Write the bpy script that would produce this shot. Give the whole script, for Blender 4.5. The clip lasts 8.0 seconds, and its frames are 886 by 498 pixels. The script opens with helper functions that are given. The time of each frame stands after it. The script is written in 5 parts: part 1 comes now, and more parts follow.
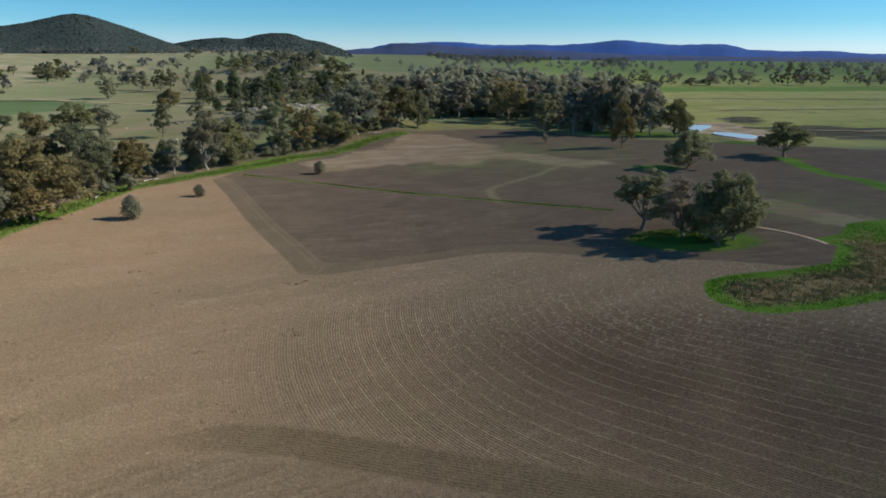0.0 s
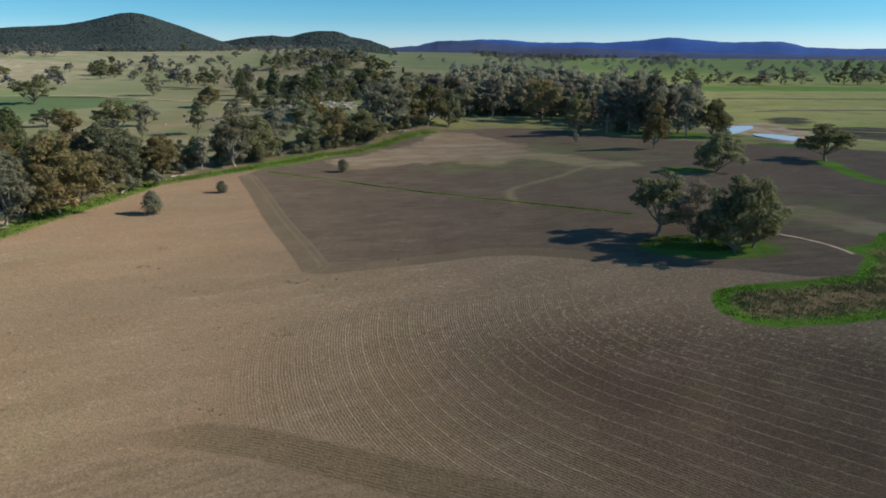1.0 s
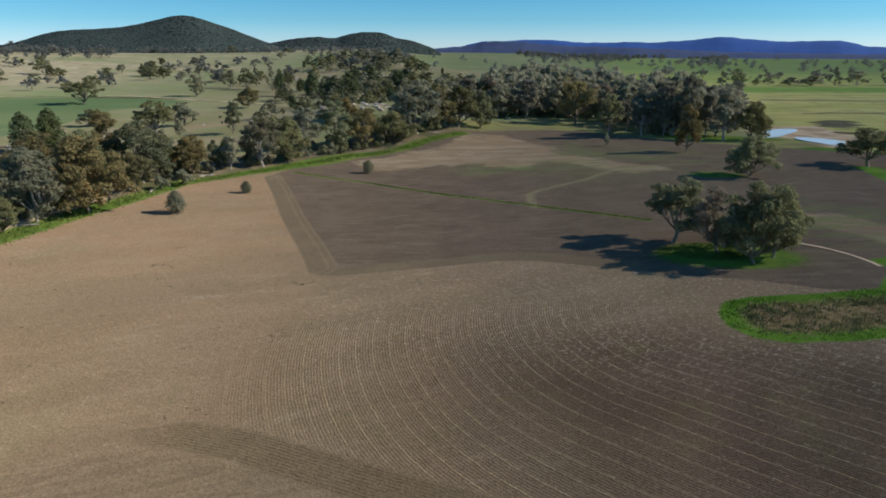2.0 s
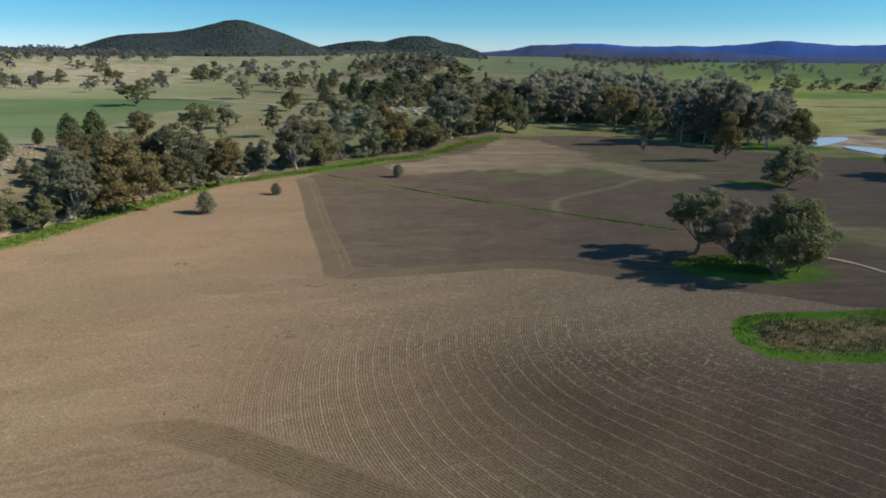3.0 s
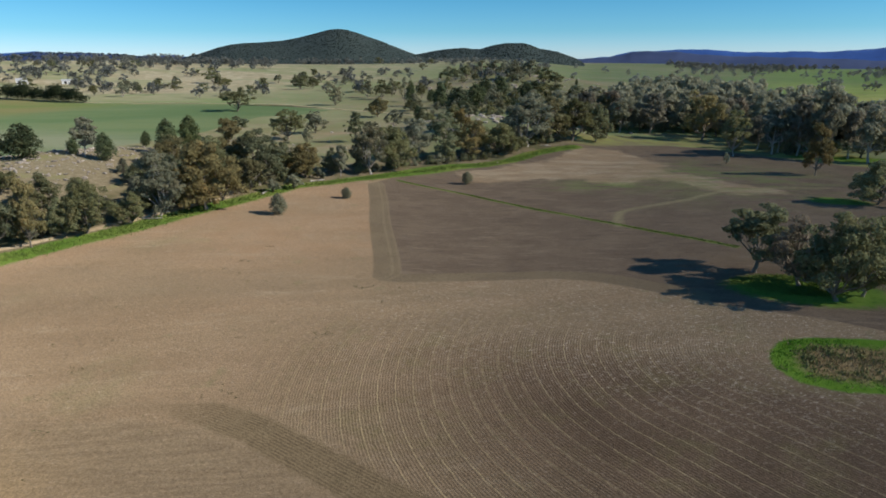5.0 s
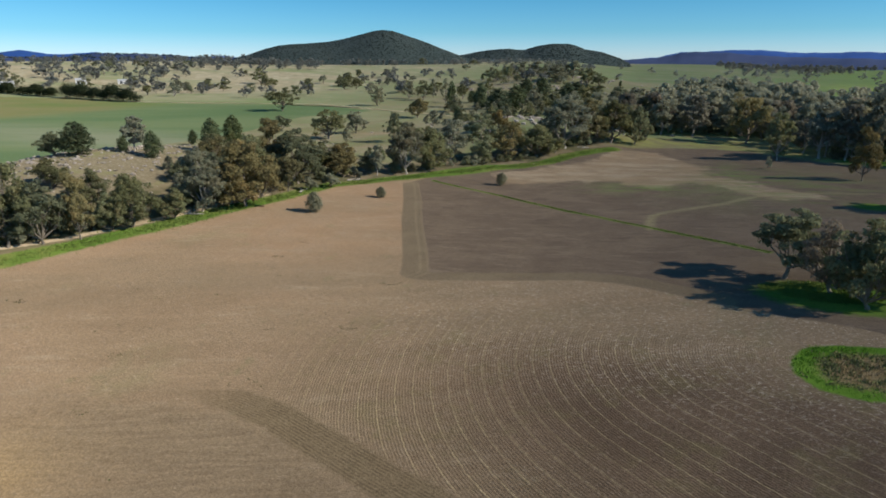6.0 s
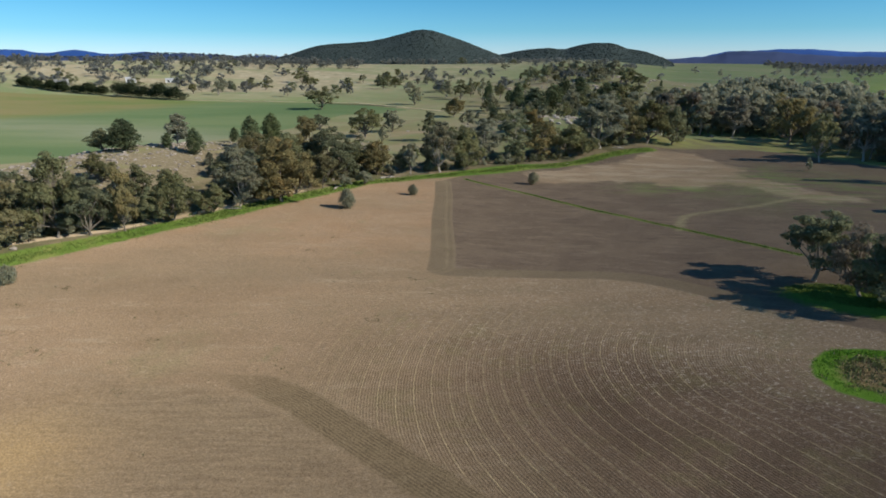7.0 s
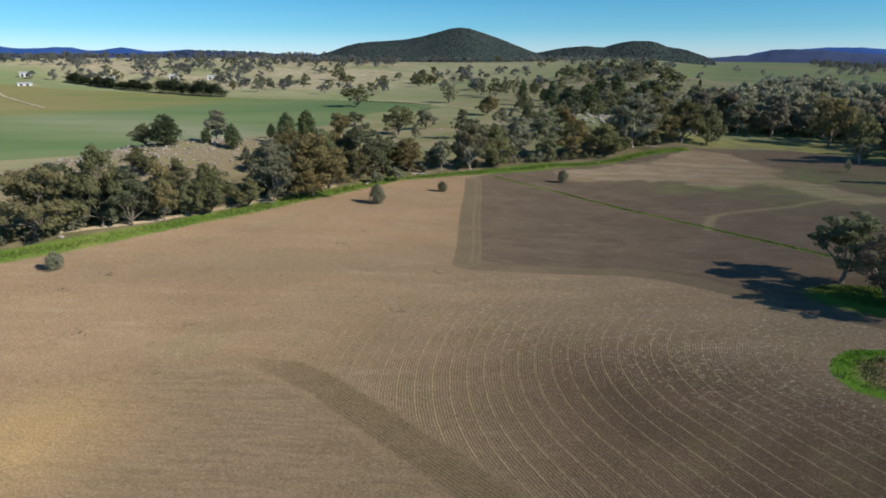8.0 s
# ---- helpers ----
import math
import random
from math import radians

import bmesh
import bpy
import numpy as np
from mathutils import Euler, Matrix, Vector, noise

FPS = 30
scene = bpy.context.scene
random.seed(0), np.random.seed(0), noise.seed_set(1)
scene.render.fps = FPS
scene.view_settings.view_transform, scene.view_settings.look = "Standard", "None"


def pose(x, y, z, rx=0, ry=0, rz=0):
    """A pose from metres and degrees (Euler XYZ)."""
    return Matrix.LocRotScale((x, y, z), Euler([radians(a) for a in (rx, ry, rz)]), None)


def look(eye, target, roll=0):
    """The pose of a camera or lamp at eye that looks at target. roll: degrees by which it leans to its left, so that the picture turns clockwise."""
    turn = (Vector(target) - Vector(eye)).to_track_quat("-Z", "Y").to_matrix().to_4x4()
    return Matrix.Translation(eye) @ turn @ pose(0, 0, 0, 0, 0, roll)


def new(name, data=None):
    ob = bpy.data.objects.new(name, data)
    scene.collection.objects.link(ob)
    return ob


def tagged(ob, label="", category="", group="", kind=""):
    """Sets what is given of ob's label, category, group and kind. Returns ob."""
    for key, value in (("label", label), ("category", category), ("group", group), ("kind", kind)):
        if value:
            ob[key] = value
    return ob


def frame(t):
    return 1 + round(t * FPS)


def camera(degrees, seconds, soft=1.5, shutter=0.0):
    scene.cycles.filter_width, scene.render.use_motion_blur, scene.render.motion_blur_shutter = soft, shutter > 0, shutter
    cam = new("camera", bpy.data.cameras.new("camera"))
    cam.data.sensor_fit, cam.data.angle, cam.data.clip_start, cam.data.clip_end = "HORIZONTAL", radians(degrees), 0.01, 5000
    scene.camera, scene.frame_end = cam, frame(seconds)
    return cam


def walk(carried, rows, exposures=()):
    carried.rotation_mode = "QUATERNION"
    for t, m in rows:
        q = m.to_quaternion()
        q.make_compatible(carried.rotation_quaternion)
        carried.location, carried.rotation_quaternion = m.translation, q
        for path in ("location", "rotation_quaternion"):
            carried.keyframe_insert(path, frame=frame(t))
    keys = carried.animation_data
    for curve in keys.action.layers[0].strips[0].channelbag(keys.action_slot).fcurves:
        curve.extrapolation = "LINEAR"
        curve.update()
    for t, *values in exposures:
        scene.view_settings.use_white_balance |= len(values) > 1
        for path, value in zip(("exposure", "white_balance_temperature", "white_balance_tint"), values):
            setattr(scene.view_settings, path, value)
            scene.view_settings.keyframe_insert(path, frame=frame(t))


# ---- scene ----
cam = camera(69.9, 8.0, soft=1.78)
PATH = [
    (0, (-3.88, 0.983, 38.93), (-3.915, 2.891, 38.333), 0.2),
    (0.5, (-0.312, 1.993, 39.06), (-0.412, 3.898, 38.458), 0.2),
    (1, (3.074, 2.936, 39.193), (2.904, 4.835, 38.589), 0.2),
    (2.5, (12.076, 5.16, 39.875), (11.707, 7.032, 39.276), 0.0),
    (3, (14.745, 5.673, 40.105), (14.305, 7.531, 39.512), 0.1),
    (3.5, (17.174, 6.085, 40.303), (16.664, 7.927, 39.716), -0.0),
    (4, (19.405, 6.27, 40.508), (18.823, 8.093, 39.927), -0.1),
    (4.5, (21.453, 6.288, 40.676), (20.804, 8.09, 40.099), -0.1),
    (6, (26.667, 5.514, 41.157), (25.834, 7.24, 40.585), -0.1),
    (6.5, (28.194, 5.036, 41.242), (27.309, 6.736, 40.669), -0.0),
    (7, (29.662, 4.368, 41.286), (28.725, 6.04, 40.712), -0.1),
    (7.5, (31.077, 3.648, 41.32), (30.094, 5.292, 40.744), -0.0),
    (8, (32.49, 2.898, 41.354), (31.463, 4.513, 40.775), -0.0),
]
walk(cam, [(t, look(eye, aim, roll)) for t, eye, aim, roll in PATH], [(0.0, 0.0), (8.0, 0.0)])

# ---- light ----
SUN_AZ, SUN_EL = radians(83), radians(32.5)   # from +y towards +x
world = bpy.data.worlds.new("sky")
scene.world = world
world.use_nodes = True
wn = world.node_tree.nodes
sky = wn.new("ShaderNodeTexSky")
sky.sky_type, sky.sun_disc = "NISHITA", False
sky.sun_elevation, sky.sun_rotation = SUN_EL, SUN_AZ
sky.altitude, sky.air_density, sky.dust_density, sky.ozone_density = 1500, 1.0, 0.25, 3.6
wn["Background"].inputs["Strength"].default_value = 0.102
soften = wn.new("ShaderNodeHueSaturation")
soften.inputs["Saturation"].default_value = 0.95
tint = wn.new("ShaderNodeMix")
tint.data_type, tint.blend_type = "RGBA", "MULTIPLY"
tint.inputs[0].default_value = 1.0
# paler towards the horizon
around = wn.new("ShaderNodeTexCoord")
upward = wn.new("ShaderNodeSeparateXYZ")
height = wn.new("ShaderNodeValToRGB")
world.node_tree.links.new(around.outputs["Generated"], upward.inputs[0])
world.node_tree.links.new(upward.outputs["Z"], height.inputs["Fac"])
height.color_ramp.elements[0].position, height.color_ramp.elements[0].color = 0.005, (0.80, 1.05, 1.42, 1.0)
height.color_ramp.elements[1].position, height.color_ramp.elements[1].color = 1.0, (0.57, 0.90, 1.10, 1.0)
for at, shade in ((0.04, (0.44, 0.88, 1.16, 1.0)), (0.10, (0.29, 0.80, 1.04, 1.0))):
    height.color_ramp.elements.new(at).color = shade
world.node_tree.links.new(height.outputs[0], tint.inputs[7])
world.node_tree.links.new(sky.outputs[0], soften.inputs["Color"])
world.node_tree.links.new(soften.outputs[0], tint.inputs[6])
world.node_tree.links.new(tint.outputs[2], wn["Background"].inputs["Color"])
sun = new("sun", bpy.data.lights.new("sun", "SUN"))
sun.data.energy, sun.data.angle, sun.data.color = 4.75, radians(0.5), (0.98, 0.905, 0.795)
toward = Vector((math.sin(SUN_AZ) * math.cos(SUN_EL), math.cos(SUN_AZ) * math.cos(SUN_EL), math.sin(SUN_EL)))
sun.matrix_basis = look(toward * 200, (0, 0, 0))


# ---- shape of the land ----
def smooth(v):
    v = np.clip(v, 0, 1)
    return v * v * (3 - 2 * v)


def bell(x, y, cx, cy, sx, sy):
    return np.exp(-((x - cx) / sx) ** 2 / 2 - ((y - cy) / sy) ** 2 / 2)


def ground_z(x, y):
    """Height of the open ground."""
    r = np.hypot(x - 15, y - 5)
    z = 4.2 * smooth((x + 45) / 110) * (1 - 0.75 * smooth((y - 170) / 200))
    z = z + 1.3 * bell(x, y, -50, 92, 26, 20) + 0.8 * smooth((-x - 45) / 40)
    z = z + 12 * bell(x, y, -165, 142, 30, 55) + 11 * bell(x, y, -80, 318, 34, 30)
    z = z + 19 * bell(x, y, -200, 750, 74, 90)
    z = z + 7 * smooth((y - 240) / 330) * smooth((60 - x) / 160)
    z = z + 14 * smooth((r - 700) / 1000) * smooth((500 - x) / 900)
    z = z + 17 * smooth((r - 780) / 420) * smooth((-0.15 - (x - 15) / np.maximum(y, 200)) / 0.15)
    return z


HILL_AZ = [-46, -43.3, -42.5, -41.6, -40.7, -39.7, -38.6, -37.3, -35.5, -34.2, -33.3, -32.5, -31.8, -31, -30.2, -29.3, -28.3, -27.3, -26.4, -25.4, -24.6, -23, -21]
HILL_EL = [-1.8, 0.15, 0.3, 0.6, 0.9, 1.13, 1.25, 1.31, 1.46, 1.7, 1.93, 2.12, 2.32, 2.4, 2.32, 2.05, 1.72, 1.4, 1.03, 0.66, 0.38, -0.2, -1.8]
LOW_AZ = [-28, -25.6, -24.6, -23.9, -23, -22.1, -21.1, -20.2, -19.5, -18.8, -18.1, -17.5, -16.6, -15.2, -14.5, -13.9, -13, -12.3, -11.7, -11, -10.2, -9]
LOW_EL = [-1.8, 0.1, 0.32, 0.42, 0.6, 0.74, 0.83, 0.88, 0.78, 0.78, 1.0, 1.13, 1.26, 1.25, 1.07, 0.81, 0.67, 0.54, 0.32, 0.1, -0.3, -1.8]


def crest_z(x, y, far, depth, az, el):
    """Height of a hill whose crest stands at those angles, seen from the end of the flight."""
    dx, dy = x - 32.5, y - 2.9
    top = 41.3 + far * np.tan(np.radians(np.interp(np.degrees(np.arctan2(dx, dy)), az, el)))
    s = np.clip((np.hypot(dx, dy) - far) / depth, -1, 1)
    return 8 + (top - 8) * np.cos(s * math.pi / 2) ** 1.3


def hill_z(x, y):
    """Height of the two wooded hills behind the plain."""
    return np.maximum(crest_z(x, y, 1480, 330, HILL_AZ, HILL_EL), crest_z(x, y, 1950, 330, LOW_AZ, LOW_EL))


def line_distance(x, y, pts):
    """Distance of places to a line through pts."""
    best = np.full(np.shape(x), 1e9)
    for (ax, ay), (bx, by) in zip(pts[:-1], pts[1:]):
        ux, uy = bx - ax, by - ay
        t = np.clip(((x - ax) * ux + (y - ay) * uy) / (ux * ux + uy * uy), 0, 1)
        best = np.minimum(best, np.hypot(x - ax - t * ux, y - ay - t * uy))
    return best


def inside_distance(x, y, pts):
    """Distance to the rim of a polygon, above zero inside it."""
    d = line_distance(x, y, pts + pts[:1])
    odd = np.zeros(np.shape(x), bool)
    for (ax, ay), (bx, by) in zip(pts, pts[1:] + pts[:1]):
        if ay != by:
            odd ^= ((ay > y) != (by > y)) & (x < (bx - ax) * (y - ay) / (by - ay) + ax)
    return np.where(odd, d, -d)


def rows_distance(x, y):
    """Distance to the spine round which the drill rows bend."""
    ux, uy = math.cos(radians(-35)), math.sin(radians(-35))
    t = np.clip((x - 40) * ux + (y - 94) * uy, 0, 300)
    return np.hypot(x - 40 - t * ux, y - 94 - t * uy)


VERGE = [(-118, 10), (-113, 58), (-109.5, 70), (-106, 86), (-104, 97), (-102, 109), (-100.5, 130), (-98.3, 152), (-96.5, 176),
         (-86.5, 195), (-74.1, 216.9), (-64.7, 235.9), (-56.1, 244.1), (-48.2, 255.1), (-41.9, 273.2), (-33.4, 286.3), (-28.0, 294.2)]
PADDOCK = [(-118, -400), (400, -400), (400, 248), (155, 248), (130, 262), (106, 272), (84, 280), (68, 287), (56, 298), (42, 314), (28, 322), (10, 326), (-4, 317), (-18, 307)] + VERGE[::-1]
TILLED = [(-33.2, 110.2), (-38, 119.5), (-54.6, 148.4), (-66, 170), (-78, 191), (-74, 212), (-62.5, 240), (-48, 265), (-33, 296),
          (-18, 307), (-4, 317), (10, 326), (28, 322), (42, 314), (56, 298), (68, 287), (84, 280), (106, 272), (130, 262), (155, 248), (300, 248), (300, 100), (110, 96), (66, 106), (53, 104.5),
          (43.5, 108), (32, 110), (23, 113), (15, 115.7), (8, 117.3), (0, 116.8), (-10, 113.3), (-20, 109.2), (-25.5, 106.7), (-29, 106.2), (-31.8, 107.3)]
GRASS_LINE = [(-72, 202), (-69, 200.5), (-41, 190), (-17, 176), (8.4, 161), (21.5, 153.4), (33, 146)]
BAND = [(-44, 53.4), (-39, 55.2), (-34, 56.8), (-28, 57.8), (-20, 56.6), (-12, 54.2), (-5.5, 52.2), (3.5, 49.4), (12, 46.6), (22, 43), (45, 34)]
REED = [(34.8, 93), (35.2, 89), (37.7, 85.4), (41.7, 84.2), (50.1, 85.7), (58, 88.5), (72, 92), (95, 97), (112, 110), (110, 135),
        (92, 137), (79.8, 132.8), (73.5, 124.5), (66, 120.5), (68, 116), (61.4, 106), (50.2, 102), (40.5, 100.3), (36.5, 98)]
GREEN_BAND = [(110.5, 223), (108.6, 212), (107.5, 199), (108, 189), (112.5, 181), (111, 160), (104, 138)]
CROP = [(-262, 60), (-259, 125), (-215, 190), (-236, 228), (-239, 296), (-252, 340), (-257, 368), (-236, 391), (-230, 418), (-296, 440), (-370, 431), (-464, 412), (-600, 427), (-830, 385), (-1000, 300), (-900, 60)]
SWALE = [(7.5, 160), (6.5, 166), (5.8, 175.5), (9, 180.5), (14, 185.4), (22, 195), (30.6, 209), (43, 217), (60, 222)]
POND = [(104, 306), (106, 314), (108, 322), (115, 337), (124, 343), (131, 345), (130, 338), (126, 330), (118, 319), (111, 309)]
POND_LOW = [(119, 308), (124, 307), (130, 303), (134, 296), (131.5, 289), (127.5, 283), (123.5, 284), (121, 290), (117, 297), (116.5, 304)]
WASHED = [(-57, 228), (-49, 240), (-34, 266), (-25, 297), (-10, 299), (1, 286), (11, 267), (18, 246), (24, 238), (35, 223), (50, 218), (50, 204), (32, 209), (22, 220), (10, 226), (0, 217), (-15, 228), (-31, 219), (-48, 211)]
SAND = [(108, 340), (116, 350), (128, 358), (146, 361), (147, 345), (147, 327), (145, 305), (136, 286), (128, 276), (122, 278), (121, 300), (112, 322)]
MARSH_WEST = [(148, 362), (150, 376), (160, 392), (168, 401), (178, 396), (173, 374), (158, 356)]
MARSH_EAST = [(149, 314), (152, 332), (165, 344), (178, 351), (198, 345), (230, 335), (270, 330), (270, 300), (215, 290), (184, 278), (166, 289), (158, 301)]


# ---- materials ----
class Nodes:
    """Short forms for node graphs."""

    def __init__(self, name):
        self.mat = bpy.data.materials.new(name)
        self.mat.use_nodes = True
        self.tree = self.mat.node_tree
        self.bsdf = self.tree.nodes["Principled BSDF"]
        self.out = self.tree.nodes["Material Output"]

    def put(self, socket, value):
        if isinstance(value, bpy.types.NodeSocket):
            self.tree.links.new(value, socket)
        elif isinstance(value, tuple):
            socket.default_value = (*value, 1.0)[:4] if socket.type == "RGBA" else value
        else:
            socket.default_value = value

    def attr(self, name):
        n = self.tree.nodes.new("ShaderNodeAttribute")
        n.attribute_name = name
        return n.outputs["Fac"]

    def place(self):
        return self.tree.nodes.new("ShaderNodeNewGeometry").outputs["Position"]

    def own(self):
        return self.tree.nodes.new("ShaderNodeTexCoord").outputs["Object"]

    def island(self):
        return self.tree.nodes.new("ShaderNodeNewGeometry").outputs["Random Per Island"]

    def luck(self):
        return self.tree.nodes.new("ShaderNodeObjectInfo").outputs["Random"]

    def math(self, op, a, b=0.0, c=0.0):
        n = self.tree.nodes.new("ShaderNodeMath")
        n.operation = op
        for socket, v in zip(n.inputs, (a, b, c)):
            self.put(socket, v)
        return n.outputs[0]

    def ramp(self, v, lo, hi, a=0.0, b=1.0):
        n = self.tree.nodes.new("ShaderNodeMapRange")
        n.interpolation_type = "SMOOTHSTEP"
        for socket, x in zip(n.inputs[:5], (v, lo, hi, a, b)):
            self.put(socket, x)
        return n.outputs[0]

    def noise(self, where, scale, detail=3.0, rough=0.55, stretch=None, turn=0.0):
        if stretch:
            m = self.tree.nodes.new("ShaderNodeMapping")
            m.vector_type = "TEXTURE"
            m.inputs["Scale"].default_value = tuple(1 / v for v in stretch)
            m.inputs["Rotation"].default_value = (0, 0, radians(turn))
            self.put(m.inputs["Vector"], where)
            where = m.outputs[0]
        n = self.tree.nodes.new("ShaderNodeTexNoise")
        for key, v in (("Vector", where), ("Scale", scale), ("Detail", detail), ("Roughness", rough)):
            self.put(n.inputs[key], v)
        return n.outputs["Fac"]

    def mix(self, f, a, b):
        n = self.tree.nodes.new("ShaderNodeMix")
        n.data_type = "RGBA"
        self.put(n.inputs[0], f), self.put(n.inputs[6], a), self.put(n.inputs[7], b)
        return n.outputs[2]

    def bump(self, height, strength, distance):
        n = self.tree.nodes.new("ShaderNodeBump")
        self.put(n.inputs["Height"], height), self.put(n.inputs["Strength"], strength), self.put(n.inputs["Distance"], distance)
        self.put(self.bsdf.inputs["Normal"], n.outputs[0])

    def done(self, colour, rough=0.9, metal=0.0, spec=0.2):
        for key, v in (("Base Color", colour), ("Roughness", rough), ("Metallic", metal), ("Specular IOR Level", spec)):
            self.put(self.bsdf.inputs[key], v)
        return self.mat


def ground_material():
    g = Nodes("paddock_soil_and_grass")
    p = g.place()
    big, mid, fine = g.noise(p, 0.011, 4), g.noise(p, 0.09, 4), g.noise(p, 0.9, 5, 0.65)
    grit = g.noise(p, 4.5, 3, 0.75)
    streak = g.noise(p, 0.16, 4, 0.6, (1.0, 0.16, 1.0), -58)
    edge = g.math("MULTIPLY_ADD", fine, 1.2, -0.6)

    def zone(name, w=0.3, wobble=1.0):
        return g.ramp(g.math("MULTIPLY_ADD", edge, wobble, g.attr(name)), -w, w)

    speck = g.noise(p, 3.6, 4, 0.9)

    def grainy(colour, lo, hi):
        n = g.tree.nodes.new("ShaderNodeMix")
        n.data_type, n.blend_type = "RGBA", "MULTIPLY"
        n.inputs[0].default_value = 1.0
        grey = g.tree.nodes.new("ShaderNodeCombineColor")
        level = g.ramp(speck, 0.36, 0.64, lo, hi)
        for socket in grey.inputs[:3]:
            g.put(socket, level)
        g.put(n.inputs[6], colour), g.put(n.inputs[7], grey.outputs[0])
        return n.outputs[2]

    # open grazing land: dry grass and green flushes
    band = g.noise(p, 0.004, 4, 0.6, (0.5, 1.6, 1), 12)
    c = g.mix(g.ramp(band, 0.38, 0.62), (0.225, 0.234, 0.124), (0.165, 0.204, 0.094))
    c = g.mix(g.ramp(mid, 0.52, 0.75), c, (0.275, 0.24, 0.148))
    c = g.mix(g.ramp(g.noise(p, 0.02, 4, 0.6, (0.6, 1.5, 1)), 0.56, 0.7, 0.0, 0.7), c, (0.325, 0.285, 0.180))
    c = g.mix(g.ramp(g.noise(p, 0.0075, 4, 0.6, (0.5, 1.3, 1), -8), 0.50, 0.60, 0.0, 0.7), c, (0.155, 0.212, 0.082))
    c = g.mix(g.attr("east_plain"), c, g.mix(g.ramp(g.noise(p, 0.012, 4, 0.6, (0.25, 1.5, 1), 8), 0.42, 0.6), (0.53, 0.475, 0.170), (0.42, 0.415, 0.115)))
    c = g.mix(g.math("MULTIPLY", g.attr("rough_land"), g.ramp(mid, 0.3, 0.6, 0.4, 1.0)), c, g.mix(g.ramp(g.noise(p, 0.03, 4), 0.4, 0.6), (0.255, 0.208, 0.135), (0.190, 0.180, 0.090)))
    c = g.mix(g.math("MULTIPLY", g.ramp(g.math("MULTIPLY_ADD", g.noise(p, 0.07, 5, 0.65, (0.4, 1.5, 1), 12), 44.0, g.math("ADD", g.attr("marsh"), -22.0)), -3.0, 3.0), g.ramp(g.noise(p, 0.05, 4, 0.6, (0.4, 1.6, 1), 10), 0.30, 0.48, 0.25, 1.0)), c, g.mix(g.ramp(mid, 0.4, 0.6), (0.075, 0.060, 0.048), (0.125, 0.100, 0.070)))
    c = g.mix(g.math("MULTIPLY", g.attr("lush"), g.ramp(big, 0.2, 0.6, 0.6, 1.0)), c, (0.21, 0.33, 0.06))
    c = g.mix(g.math("MULTIPLY", g.attr("dry"), g.ramp(g.noise(p, 0.010, 4, 0.6, (0.4, 1.5, 1), 15), 0.36, 0.56, 0.2, 0.9)), c, g.mix(g.ramp(mid, 0.4, 0.6), (0.285, 0.242, 0.155), (0.410, 0.352, 0.248)))
    c = g.mix(g.ramp(g.noise(p, 0.045, 5, 0.7), 0.46, 0.66, 0.0, 0.4), c, (0.165, 0.158, 0.085))
    c = g.mix(g.ramp(g.noise(p, 0.014, 5, 0.66, (0.35, 1.5, 1), 6), 0.60, 0.70, 0.0, 0.6), c, (0.310, 0.230, 0.145))
    # young crop beyond the rocky rise
    crop = g.mix(g.ramp(g.noise(p, 0.012, 5, 0.6, (0.35, 1.4, 1), 24), 0.38, 0.62), (0.098, 0.148, 0.064), (0.135, 0.175, 0.080))
    crop = g.mix(g.math("MULTIPLY", g.attr("crop_pale"), g.ramp(g.noise(p, 0.03, 4, 0.6, (0.3, 1.3, 1), 20), 0.3, 0.6, 0.4, 0.9)), crop, (0.215, 0.225, 0.145))
    crop = g.mix(g.attr("crop_far"), crop, g.mix(g.ramp(band, 0.4, 0.6), (0.122, 0.160, 0.052), (0.190, 0.168, 0.076)))
    c = g.mix(zone("crop", 2.0, 3.0), c, crop)
    # stony rise
    stony = g.mix(g.ramp(fine, 0.4, 0.65), (0.185, 0.153, 0.094), (0.252, 0.212, 0.138))
    stony = g.mix(g.ramp(mid, 0.5, 0.7), stony, (0.20, 0.19, 0.09))
    c = g.mix(zone("stony", 4.0, 6.0), c, stony)
    # bare strip, and creek bank darkened to stand in for shade under the trees
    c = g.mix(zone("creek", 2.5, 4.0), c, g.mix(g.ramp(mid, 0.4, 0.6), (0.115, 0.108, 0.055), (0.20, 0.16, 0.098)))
    c = g.mix(zone("bank", 0.6, 1.6), c, g.mix(g.ramp(mid, 0.4, 0.6), (0.46, 0.36, 0.24), (0.33, 0.26, 0.165)))
    # stubble paddock
    tan = g.mix(g.ramp(streak, 0.35, 0.7), (0.241, 0.170, 0.101), (0.295, 0.211, 0.127))
    tan = g.mix(g.ramp(g.noise(p, 0.035, 4, 0.6), 0.45, 0.7), tan, (0.288, 0.203, 0.124))
    tan = g.mix(g.math("MULTIPLY", g.attr("warm"), 0.72), tan, g.mix(g.ramp(mid, 0.4, 0.65), (0.335, 0.212, 0.120), (0.375, 0.255, 0.155)))
    tan = g.mix(g.ramp(g.noise(p, 0.05, 4, 0.6, (1, 0.6, 1)), 0.58, 0.75, 0.0, 0.6), tan, (0.23, 0.20, 0.105))
    tan = g.mix(g.ramp(grit, 0.54, 0.70, 0.0, 0.65), tan, (0.17, 0.125, 0.085))
    clod = g.noise(p, 1.1, 4, 0.8)
    tan = g.mix(g.ramp(clod, 0.56, 0.68, 0.0, 0.45), tan, (0.19, 0.145, 0.095))
    tan = g.mix(g.ramp(clod, 0.42, 0.30, 0.0, 0.5), tan, (0.46, 0.365, 0.26))
